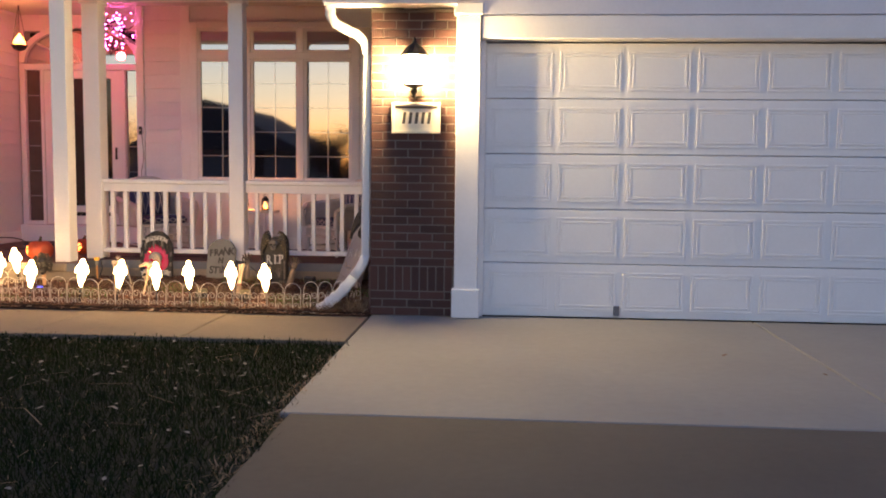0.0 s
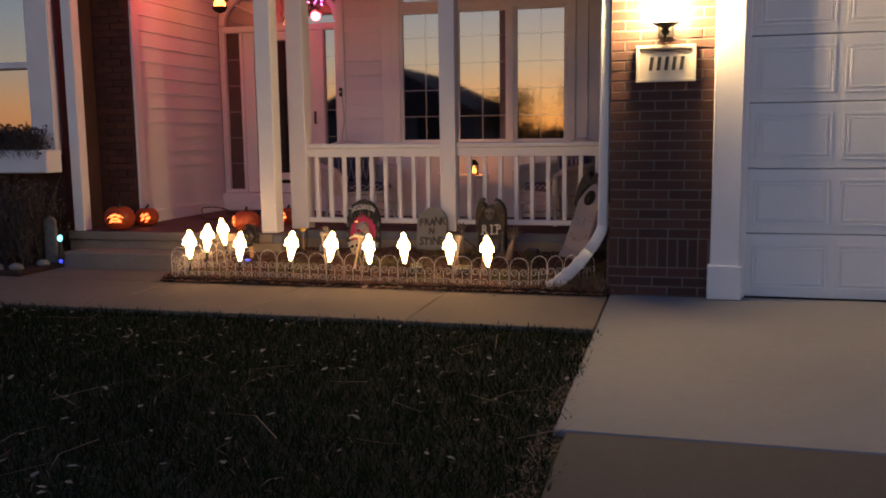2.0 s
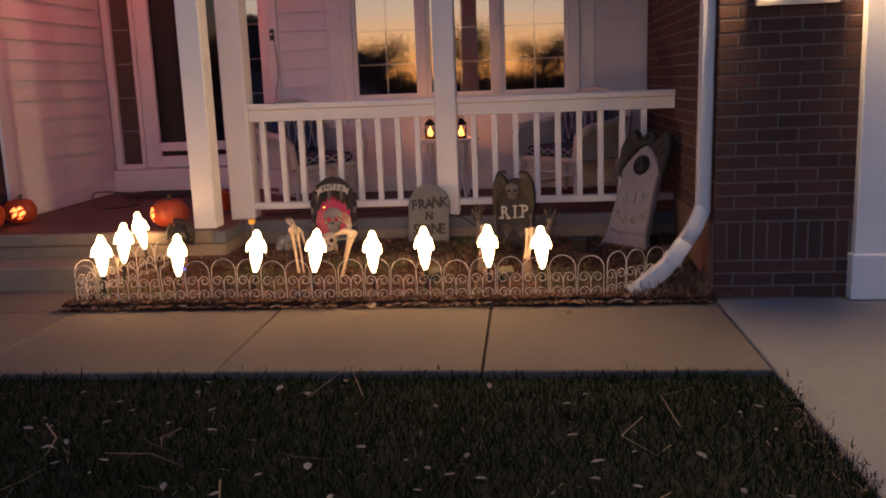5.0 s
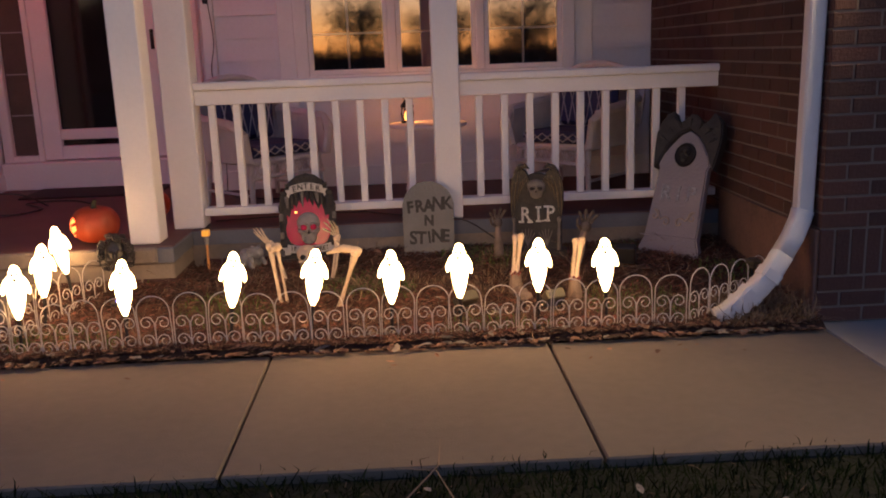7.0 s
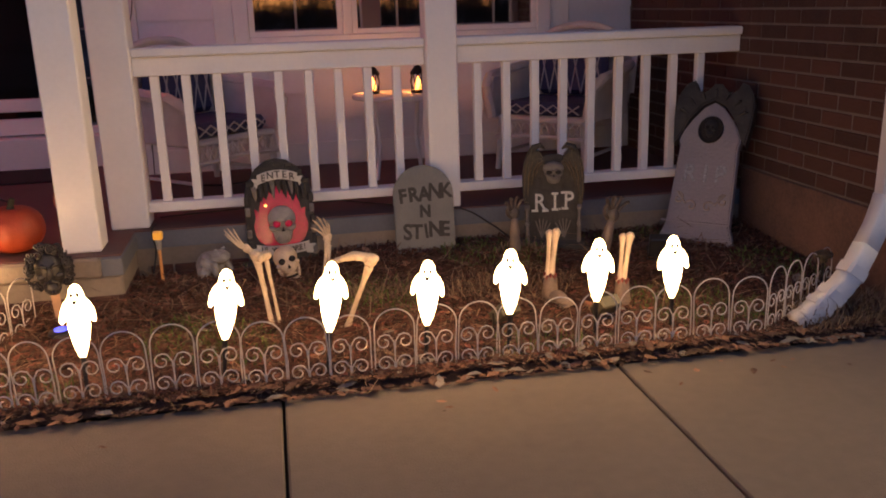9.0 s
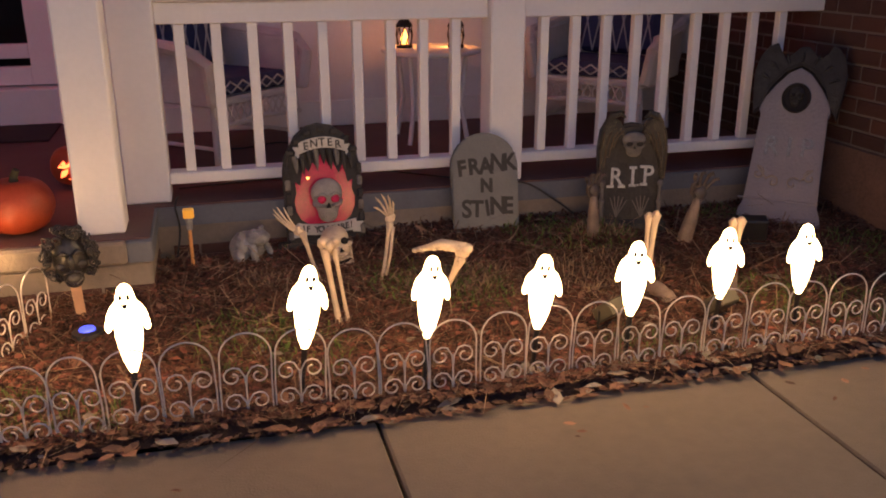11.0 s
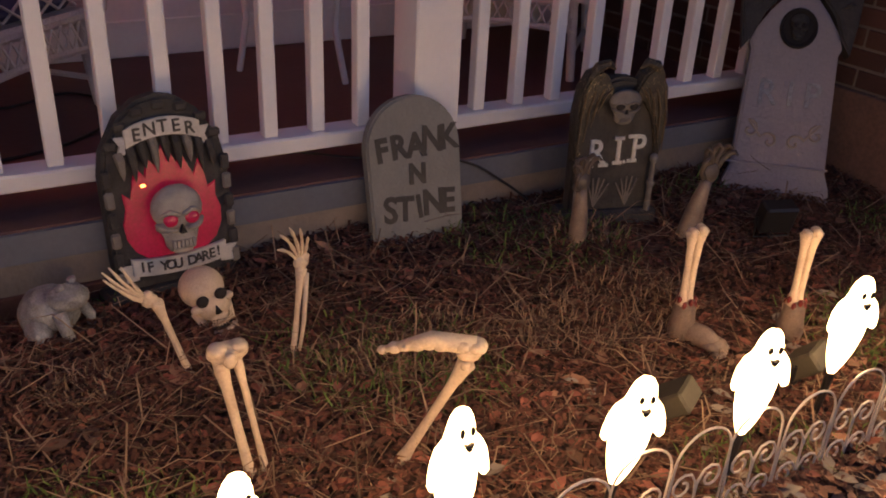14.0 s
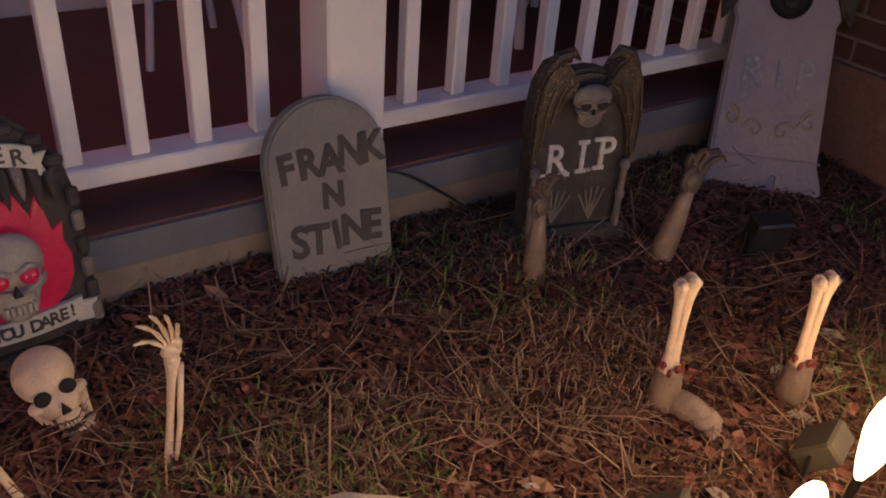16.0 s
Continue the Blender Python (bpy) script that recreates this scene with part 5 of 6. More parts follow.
for k in range(84):
    a = radians(-50 + 280 * random.random())
    out = random.uniform(0.88, 1.12)
    c = Vector((0.070 * out * math.cos(a), random.uniform(-0.032, 0.030), 0.262 + 0.086 * out * math.sin(a)))
    twist = pose(0, 0, 0, random.uniform(40, 140), random.uniform(0, 360), random.uniform(-50, 50))
    size = random.uniform(0.010, 0.015)
    tube(bm, [c + twist @ Vector((size * (1 - i / 16) * math.cos(0.75 * i), size * (1 - i / 16) * math.sin(0.75 * i), 0.0014 * i)) for i in range(11)], [0.0050 - 0.0003 * i for i in range(11)], 6)
for f in bm.faces:
    f.material_index, f.smooth = 0, True
n0 = len(bm.faces)
slab(bm, [(-0.014, -0.05), (0.014, -0.05), (0.016, 0.19), (-0.016, 0.19)], 0.0, 0.012)
bm.faces.ensure_lookup_table()
for f in bm.faces[n0:]:
    f.material_index = 1
mask = solid("stake_ornament", bm, [M_CURL, M_WOOD], "dark curly-haired mask ornament on a wooden stake", "ornament", smooth=False)
mask.matrix_basis = pose(-4.205, 7.74, 0.030, 0, -3, 12)


def spot_box(x, y, turn, tip, material, label, s=1.0):
    t = thing("spot_lamp", (x, y, bed_z(x, y)), label, "garden lamp", "unlit spot lamps")
    t.matrix_basis = pose(x, y, bed_z(x, y) + 0.012, 0, 0, turn) @ Matrix.Scale(s, 4)
    bm = B()
    box(bm, -0.05, 0.05, -0.028, 0.028, 0.03, 0.12, 0.006)
    bmesh.ops.rotate(bm, verts=bm.verts, cent=(0, 0, 0.06), matrix=Matrix.Rotation(radians(tip), 3, "X"))
    part("housing", bm, material, t)
    bm = B()
    tube(bm, [(-0.055, 0, 0.075), (-0.055, 0, 0.01), (0.055, 0, 0.01), (0.055, 0, 0.075)], 0.004)
    part("bracket", bm, M_BLACK, t)
    bm = B()
    rod(bm, (0, 0, -0.04), (0, 0, 0.012), 0.004, 0.008, 8)
    part("spike", bm, M_BLACK, t)


spot_box(-1.738, 7.768, -20, 15, M_BLACK, "black unlit spot lamp before the tall gravestone")
M_OLIVE = mat("olive_plastic", (0.06, 0.055, 0.038), 0.6, vary=0.25, scale=9)
spot_box(-2.575, 7.285, 30, 50, M_OLIVE, "dull olive spot lamp tipped back behind the fence", 0.9)
spot_box(-2.19, 7.265, 20, 45, M_OLIVE, "dull olive spot lamp tipped back by a ghost light", 0.9)


def cable(pts, label, r=0.004):
    bm = B()
    fine = []
    pts = [Vector(p) for p in pts]
    for i in range(len(pts) - 1):
        p0, p1, p2, p3 = pts[max(i - 1, 0)], pts[i], pts[i + 1], pts[min(i + 2, len(pts) - 1)]
        for k in range(6):
            u = k / 6
            fine.append(0.5 * (2 * p1 + (p2 - p0) * u + (2 * p0 - 5 * p1 + 4 * p2 - p3) * u * u + (3 * p1 - p0 - 3 * p2 + p3) * u ** 3))
    fine.append(pts[-1])
    tube(bm, fine, r, 6)
    solid("extension_cord", bm, M_BLACK, label, "cable", smooth=True, group="extension cords")


cable([(-3.05, 8.6, 0.296), (-2.75, 8.35, 0.298), (-2.52, 8.262, 0.29), (-2.38, 8.24, 0.21), (-2.26, 8.2, 0.125), (-2.15, 8.14, 0.12)], "black extension cord hanging over the porch edge into the bed")
cable([(-5.6, 9.3, 0.296), (-5.3, 9.0, 0.297), (-5.15, 9.2, 0.297), (-5.35, 9.45, 0.297), (-5.05, 9.5, 0.297), (-4.7, 9.1, 0.296)], "black extension cord looped on the porch floor", 0.005)
cable([(-5.55, 9.25, 0.33), (-5.45, 9.1, 0.41), (-5.25, 9.15, 0.40), (-5.15, 9.3, 0.30)], "black extension cord rising in a loop off the porch floor", 0.005)
cable([(-3.9, 8.5, 0.296), (-3.6, 8.55, 0.297), (-3.3, 8.6, 0.296), (-3.05, 8.6, 0.296)], "black extension cord along the porch railing")
cable([(-3.95, 9.35, 0.297), (-3.65, 9.2, 0.298), (-3.42, 9.3, 0.297), (-3.3, 9.05, 0.298), (-3.5, 8.8, 0.297), (-3.75, 8.72, 0.297)], "black extension cord curled on the porch floor", 0.005)
cable([(-3.90, 8.36, 0.30), (-3.91, 8.255, 0.29), (-3.90, 8.25, 0.2), (-3.92, 8.2, 0.09)], "black cord running down the landing corner")
cable([(-4.09, 9.695, 1.56), (-4.07, 9.69, 1.3), (-4.10, 9.69, 1.1), (-4.05, 9.68, 0.8), (-4.05, 9.62, 0.30)], "thin black cord hanging down the siding", 0.003)


path_light = thing("solar_path_light", (-1.30, 7.26, bed_z(-1.30, 7.26)), "small bronze solar path light behind the downspout", "garden light")
bm = B()
rod(bm, (0, 0, -0.04), (0, 0, 0.16), 0.006, 0.006, 8)
part("stake", bm, M_BLACK, path_light)
bm = B()
lathe(bm, [(0.016, 0.155), (0.018, 0.175), (0.034, 0.178), (0.036, 0.19), (0.018, 0.20)], 14)
part("cap", bm, M_GOLD, path_light, "bronze cap")

# ---- porch things ----
def pumpkin(x, y, r, turn, label, style):
    t = thing("jack_o_lantern", (x, y, DECK), label, "pumpkin", "carved pumpkins on the porch", turn)
    bm = B()
    seg, rings = 48, 14
    rows = []
    for j in range(rings + 1):
        v = math.pi * j / rings
        row = []
        for i in range(seg):
            a = math.tau * i / seg
            rr = r * math.sin(v) ** 0.8 * (1 + 0.045 * abs(math.cos(5 * a)) * math.sin(v))
            row.append(bm.verts.new((rr * math.cos(a), rr * math.sin(a), r * 0.86 - r * 0.86 * math.cos(v) * (1 - 0.18 * math.exp(-((math.sin(v)) * 3) ** 2)))))
        rows.append(row)
    for u, w in zip(rows, rows[1:]):
        for i in range(seg):
            bm.faces.new((u[i], u[(i + 1) % seg], w[(i + 1) % seg], w[i]))
    bmesh.ops.remove_doubles(bm, verts=bm.verts, dist=1e-5)
    skin = part("shell", bm, M_PUMPKIN, t, smooth=True)
    bm = B()
    tube(bm, [(0, 0, r * 1.5), (0.004, 0, r * 1.7), (0.018, 0.006, r * 1.95)], [0.02, 0.013, 0.011], 7)
    part("stem", bm, M_STEM, t, "dry dark stem")

    def cut(pts):
        bm = B()
        place = []
        for u, v in pts:
            a, h = u * 0.9, v
            rr = r * 1.065 * max(0.05, 1 - h * h) ** 0.4
            place.append((rr * math.sin(a), -rr * math.cos(a), r * 0.86 * (1 + h)))
        bm.faces.new([bm.verts.new(p) for p in place])
        out = bmesh.ops.extrude_face_region(bm, geom=list(bm.faces))["geom"]
        for v in out:
            if isinstance(v, bmesh.types.BMVert):
                v.co *= 0.985
        part("carving", bm, M_CARVED, skin, "glowing carved opening")

    if style == 0:
        cut([(-0.62, 0.05), (-0.35, 0.32), (0.0, 0.42), (0.35, 0.32), (0.62, 0.05), (0.3, 0.22), (0.0, 0.27), (-0.3, 0.22)])
        cut([(-0.5, -0.2), (-0.25, 0.05), (0, 0.12), (0.25, 0.05), (0.5, -0.2), (0.2, -0.06), (0, -0.02), (-0.2, -0.06)])
        cut([(-0.38, 0.12), (-0.2, 0.22), (-0.12, 0.12)])
        cut([(0.38, 0.12), (0.2, 0.22), (0.12, 0.12)])
        cut([(-0.5, -0.32), (-0.3, -0.12), (0, -0.12), (0.3, -0.12), (0.5, -0.32), (0.2, -0.24), (-0.2, -0.24)])
    else:
        cut([(-0.5, 0.1), (-0.2, 0.45), (-0.05, 0.25), (0.15, 0.5), (0.4, 0.3), (0.1, 0.2), (-0.1, 0.1)])
        cut([(-0.45, -0.4), (-0.3, -0.05), (0.0, 0.08), (-0.05, -0.15), (-0.2, -0.3)])
        cut([(0.05, -0.35), (0.1, 0.0), (0.45, 0.15), (0.5, -0.1), (0.3, -0.2)])
        cut([(-0.1, -0.45), (0.15, -0.4), (0.35, -0.35), (0.1, -0.5)])
    return t


pumpkin(-4.41, 8.05, 0.115, -55, "orange carved pumpkin glowing by the white post", 1)
pumpkin(-5.68, 7.98, 0.135, 18, "orange carved pumpkin glowing beside the dark bricks", 0)
pumpkin(-5.64, 8.36, 0.108, 22, "smaller orange carved pumpkin glowing by the siding", 1)
pumpkin(-4.30, 8.70, 0.098, -10, "orange carved pumpkin glowing behind the posts", 1)


def lantern(x, y, z):
    t = thing("candle_lantern", (x, y, z), "small black lantern with a flame light on the porch table", "lantern", "lanterns on the table")
    bm = B()
    lathe(bm, [(0.040, 0.0), (0.042, 0.012), (0.034, 0.016)], 8)
    part("base", bm, M_IRON, t)
    bm = B()
    lathe(bm, [(0.016, 0.018), (0.021, 0.04), (0.014, 0.065), (0.003, 0.09)], 10)
    part("flame", bm, M_FLAME, t, "glowing orange flame", smooth=True)
    for k in range(8):
        a = math.tau * k / 8
        bm = B()
        tube(bm, [(0.034 * math.cos(a), 0.034 * math.sin(a), 0.014), (0.042 * math.cos(a + 0.3), 0.042 * math.sin(a + 0.3), 0.06), (0.034 * math.cos(a + 0.6), 0.034 * math.sin(a + 0.6), 0.104)], 0.0032, 5)
        part("cage_bar", bm, M_IRON, t)
    bm = B()
    lathe(bm, [(0.044, 0.102), (0.040, 0.115), (0.020, 0.14), (0.010, 0.15)], 8)
    part("roof", bm, M_IRON, t)
    bm = B()
    tube(bm, [(0.022 * math.cos(radians(a)), 0, 0.148 + 0.022 * math.sin(radians(a))) for a in range(0, 181, 30)], 0.0025, 5)
    part("handle", bm, M_IRON, t)


table = thing("porch_table", (-2.66, 9.24, DECK), "small white porch table holding two lanterns", "table")
bm = B()
lathe(bm, [(0.24, 0.43), (0.25, 0.437), (0.25, 0.45), (0.24, 0.455)], 28)
part("tabletop", bm, M_WHITE, table)
for k in range(4):
    a = radians(45 + 90 * k)
    bm = B()
    tube(bm, [(0.2 * math.cos(a), 0.2 * math.sin(a), 0.43), (0.17 * math.cos(a), 0.17 * math.sin(a), 0.2), (0.21 * math.cos(a), 0.21 * math.sin(a), 0.0)], 0.012, 6)
    part("leg", bm, M_WHITE, table)
lantern(-2.79, 9.27, DECK + 0.456)
lantern(-2.545, 9.20, DECK + 0.456)


def wicker_chair(x, y, turn, label):
    t = thing("wicker_chair", (x, y, DECK), label, "chair", "wicker chairs on the porch", turn)
    bm = B()
    box(bm, -0.27, 0.27, -0.27, 0.25, 0.27, 0.31, 0.012)
    part("seat", bm, M_WICKER, t)
    bm = B()
    outer = [(-0.30, 0.31), (0.30, 0.31), (0.34, 0.55)] + arc(0, 0.54, 0.34, 0.22, 0, 180, 14) + [(-0.34, 0.55)]
    slab(bm, outer, 0.20, 0.25, 0.012)
    bmesh.ops.rotate(bm, verts=bm.verts, cent=(0, 0.22, 0.31), matrix=Matrix.Rotation(radians(-12), 3, "X"))
    part("backrest", bm, M_WICKER, t)
    bm = B()
    tube(bm, [(0.33 * math.cos(radians(a)), 0.28, 0.57 + 0.215 * math.sin(radians(a))) for a in range(0, 181, 15)], 0.022, 8)
    part("back_rim", bm, M_WICKER, t)
    for s in (-1, 1):
        bm = B()
        tube(bm, [(s * 0.32, 0.24, 0.56), (s * 0.35, 0.05, 0.54), (s * 0.35, -0.2, 0.52), (s * 0.32, -0.29, 0.46), (s * 0.29, -0.28, 0.30)], 0.03, 8)
        part("arm", bm, M_WICKER, t)
        bm = B()
        slab(bm, [(-0.28, 0.29), (0.22, 0.29), (0.24, 0.54), (-0.24, 0.52)], s * 0.31 - 0.008, s * 0.31 + 0.008)
        bmesh.ops.rotate(bm, verts=bm.verts, cent=(0, 0, 0), matrix=Matrix.Rotation(radians(90), 3, "Z"))
        bmesh.ops.scale(bm, vec=(1, 1, 1), verts=bm.verts)
        part("side_panel", bm, M_WICKER, t)
        for y0 in (-0.24, 0.22):
            bm = B()
            rod(bm, (s * 0.25, y0, 0.28), (s * 0.27, y0 * 1.08, 0.0), 0.020, 0.016, 8)
            part("leg", bm, M_WICKER, t)
        bm = B()
        tube(bm, [(s * 0.26, -0.245, 0.09), (s * 0.26, 0.225, 0.09)], 0.010, 6)
        part("stretcher", bm, M_WICKER, t)
    # open woven apron of crossing canes
    for k in range(13):
        for d in (-1, 1):
            x0 = -0.25 + 0.0415 * k
            bm = B()
            tube(bm, [(x0, -0.275, 0.28), (max(-0.26, min(0.26, x0 + d * 0.042)), -0.277 - 0.002 * d, 0.20)], 0.0045, 5)
            part("cane", bm, M_WICKER, t)
    bm = B()
    tube(bm, [(-0.27, -0.275, 0.19), (-0.12, -0.285, 0.20), (0, -0.285, 0.205), (0.12, -0.285, 0.20), (0.27, -0.275, 0.19)], 0.012, 6)
    part("apron_rail", bm, M_WICKER, t)
    for place, dims in (("seat_cushion", (-0.25, 0.25, -0.25, 0.2, 0.312, 0.385)), ("back_cushion", (-0.22, 0.22, 0.13, 0.20, 0.39, 0.72))):
        bm = B()
        box(bm, *dims, 0.03)
        cushion = part(place, bm, M_CUSHION, t, "navy cushion with a pale lattice pattern")
        x0, x1, y0, y1, z0, z1 = dims
        for k in range(6):
            for d in (-1, 1):
                xa = x0 + 0.02 + (x1 - x0 - 0.04) * k / 6
                xb = xa + (x1 - x0 - 0.04) / 6
                za, zb = (z0 + 0.012, z1 - 0.012) if d > 0 else (z1 - 0.012, z0 + 0.012)
                bm = B()
                tube(bm, [(xa, y0 - 0.001, za), ((xa + xb) / 2, y0 - 0.003, (za + zb) / 2), (xb, y0 - 0.001, zb)], 0.0045, 5)
                part("lattice_line", bm, M_CUSH_W, cushion)
    return t


wicker_chair(-3.72, 9.16, 44, "white wicker armchair with navy lattice cushions on the porch")
wicker_chair(-1.72, 9.20, -44, "white wicker armchair with navy lattice cushions by the brick wall")

bm = B()
box(bm, -5.50, -4.55, 9.66, 10.12, DECK, DECK + 0.012, 0.004)
solid("door_mat", bm, M_MAT, "dark rubber door mat on the porch floor", "mat")

# hanging flame light and pink string lights by the door
torch = thing("flame_lamp", (-5.33, 9.42, 2.50), "hanging black bowl lamp with a flame light", "lamp")
bm = B()
lathe(bm, [(0.01, -0.06), (0.06, -0.04), (0.085, 0.0), (0.08, 0.005)], 16)
part("bowl", bm, M_IRON, torch)
bm = B()
lathe(bm, [(0.06, 0.006), (0.065, 0.04), (0.04, 0.08), (0.03, 0.10), (0.005, 0.13)], 9)
part("flame", bm, M_FLAME, torch, "glowing flame")
for k in range(3):
    a = math.tau * k / 3
    bm = B()
    tube(bm, [(0.08 * math.cos(a), 0.08 * math.sin(a), 0.0), (0.0, 0.0, 0.44)], 0.003, 5)
    part("chain", bm, M_IRON, torch)
wreath = thing("lit_wreath", (-4.42, WALL + 0.02, 2.66), "dark wreath strung with bright pink lights over the door", "wreath")
bm = B()
for k in range(160):
    a, rr = random.uniform(0, math.tau), random.uniform(0.10, 0.19)
    p = Vector((rr * math.cos(a), random.uniform(-0.02, 0.03), rr * math.sin(a)))
    q = p + Vector((random.uniform(-0.06, 0.06), random.uniform(-0.03, 0.03), random.uniform(-0.06, 0.06)))
    rod(bm, p, q, 0.007, 0.002, 4)
tagged(part("twigs", bm, M_WREATH, wreath), kind="stuff")
for k in range(70):
    bm = B()
    ball(bm, (random.gauss(0.05, 0.10), -0.05 + random.uniform(-0.02, 0.02), random.uniform(-0.17, 0.24)), 0.0075, seg=6, rings=4)
    part("string_bulb", bm, M_PINK, wreath)

# ---- left wing: brick corner, pilaster, window with planter, shrub ----
bm = B()
hole_wall(bm, -12.0, -6.2, 0.0, 3.1, 7.92, 8.05, [(-7.45, -6.45, 1.06, 2.6)])
box(bm, -6.35, -6.2, 8.05, 8.46, 0.0, 3.1)
box(bm, -6.35, LEFT - 0.022, 8.46, 8.6, 0.0, 3.1)
solid("wall_wing", bm, M_BRICK, "brick wall of the house wing beside the porch", "wall", "structure")
wing_post = thing("wing_pilaster", (0, 0, 0), "white painted pilaster at the wing corner", "trim post", kind="structure")
bm = B()
box(bm, -6.095, -5.985, 7.87, 7.98, DECK, 3.1, 0.006)
part("shaft", bm, M_WHITE, wing_post)
wing = thing("window_2", (0, 0, 0), "white window of the wing reflecting the sunset", "window", kind="structure")
bm = B()
for x0, x1, z0, z1 in ((-6.47, -6.22, 1.0, 2.75), (-7.65, -7.43, 1.0, 2.75), (-7.43, -6.47, 2.58, 2.75), (-7.43, -6.47, 1.0, 1.10), (-7.43, -6.47, 1.80, 1.86)):
    box(bm, x0, x1, 7.84, 7.99, z0, z1, 0.006)
part("window_frame", bm, M_WHITE, wing)
for z0, z1 in ((1.10, 1.80), (1.86, 2.58)):
    bm = B()
    box(bm, -7.43, -6.47, 7.93, 7.94, z0, z1)
    part("pane", bm, M_GLASS, wing)
bm = B()
box(bm, -7.70, -6.15, 7.62, 7.83, 0.84, 1.05, 0.01)
solid("window_box", bm, M_WHITE, "white window box with dried flowers", "planter")


def twigs(name, label, category, count, x0, x1, y0, y1, z0, z1, material, r=0.004, spread=0.15, tips=0.0):
    rng = np.random.default_rng(len(name))
    verts, faces = [], []
    for _ in range(count):
        p = np.array([rng.uniform(x0, x1), rng.uniform(y0, y1), rng.uniform(z0, z0 + (z1 - z0) * 0.6)])
        q = p + np.array([rng.normal(0, spread), rng.normal(0, spread), rng.uniform(0.1, 0.4) * (z1 - z0)])
        s = np.array([rng.normal(), rng.normal(), 0.0])
        s = s / (np.linalg.norm(s) + 1e-6) * r
        n = len(verts)
        verts += [p - s, p + s, q + s * 0.3, q - s * 0.3]
        faces.append((n, n + 1, n + 2, n + 3))
        if tips and rng.random() < tips:
            n = len(verts)
            a, b = rng.normal(0, 1, 3), rng.normal(0, 1, 3)
            a, b = a / np.linalg.norm(a) * 0.018, b / np.linalg.norm(b) * 0.014
            verts += [q - a, q - b, q + a, q + b]
            faces.append((n, n + 1, n + 2, n + 3))
    return raw(name, verts, faces, material, label, category)


twigs("dry_shrub", "dense bare brown shrub under the window box", "shrub", 9000, -9.0, -6.18, 7.3, 7.85, 0.0, 0.85, M_DRY, 0.004, 0.07, 0.8)
twigs("dried_flowers", "dark dried flowers in the window box", "dried flowers", 2200, -7.6, -6.22, 7.585, 7.76, 0.96, 1.30, M_DRY, 0.003, 0.03, 1.0)
bm = B()
box(bm, -12, -5.985, 6.99, 7.92, -0.05, 0.03)
solid("wing_bed", bm, M_MULCH, "mulch bed along the house wing", "flower bed", "structure")
for k, (x, y, r) in enumerate(((-6.35, 7.1, 0.07), (-6.15, 7.15, 0.05), (-6.5, 7.2, 0.06), (-6.08, 7.4, 0.045))):
    soft_lump("edging_stone", (x, y, 0.05), r, (1.3, 0.9, 0.7), M_STONE, "rough pale edging stone at the bed's rim", "stone", k + 9, 0.2)
slab_small = thing("gravestone", (-6.12, 7.55, 0.03), "narrow dull grey gravestone prop standing by the step", "gravestone prop")
bm = B()
slab(bm, stone_outline(0.12, 0.42, 0.055), 0, 0.035, 0.006)
part("slab", bm, M_SKULLD, slab_small)
blue = thing("solar_figure_light", (-5.97, 7.50, 0.03), "dark stake light glowing cyan and blue by the step", "garden light")
bm = B()
lathe(bm, [(0.012, -0.03), (0.012, 0.04), (0.03, 0.05), (0.02, 0.16), (0.008, 0.20)], 10)
part("body", bm, M_BLACK, blue)
bm = B()
ball(bm, (0, 0, 0.235), 0.022, 1, 1, 1.3)
part("top_bulb", bm, M_CYAN, blue, "cyan glowing bulb")
bm = B()
ball(bm, (0.01, -0.02, 0.03), 0.017)
part("lower_bulb", bm, M_BLUE, blue, "blue glowing bulb")

# ---- behind the walker: street side, seen in the panes ----
def far_house(x0, x1, y0, y1, eave, ridge, label):
    t = thing("house", ((x0 + x1) / 2, (y0 + y1) / 2, -0.03), label, "house", "houses across the street")
    w, d = (x1 - x0) / 2, (y1 - y0) / 2
    bm = B()
    box(bm, -w, w, -d, d, 0, eave)
    part("wall", bm, M_FARWALL, t)
    bm = B()
    slab(bm, [(-w - 0.4, eave), (w + 0.4, eave), (0, ridge)], -d - 0.4, d + 0.4)
    part("roof", bm, M_ROOF, t)
    # Near-black boxes carry the darkness of unlit rooms in their colour
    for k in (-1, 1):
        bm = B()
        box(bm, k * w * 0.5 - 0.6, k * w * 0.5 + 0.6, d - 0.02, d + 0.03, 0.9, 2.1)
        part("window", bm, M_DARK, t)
    return t


far_house(-19.5, -10.4, -36, -24, 2.2, 4.7, "dark gabled house across the street")
far_house(10, 22, -38, -26, 2.6, 5.4, "dark gabled house farther along the street")


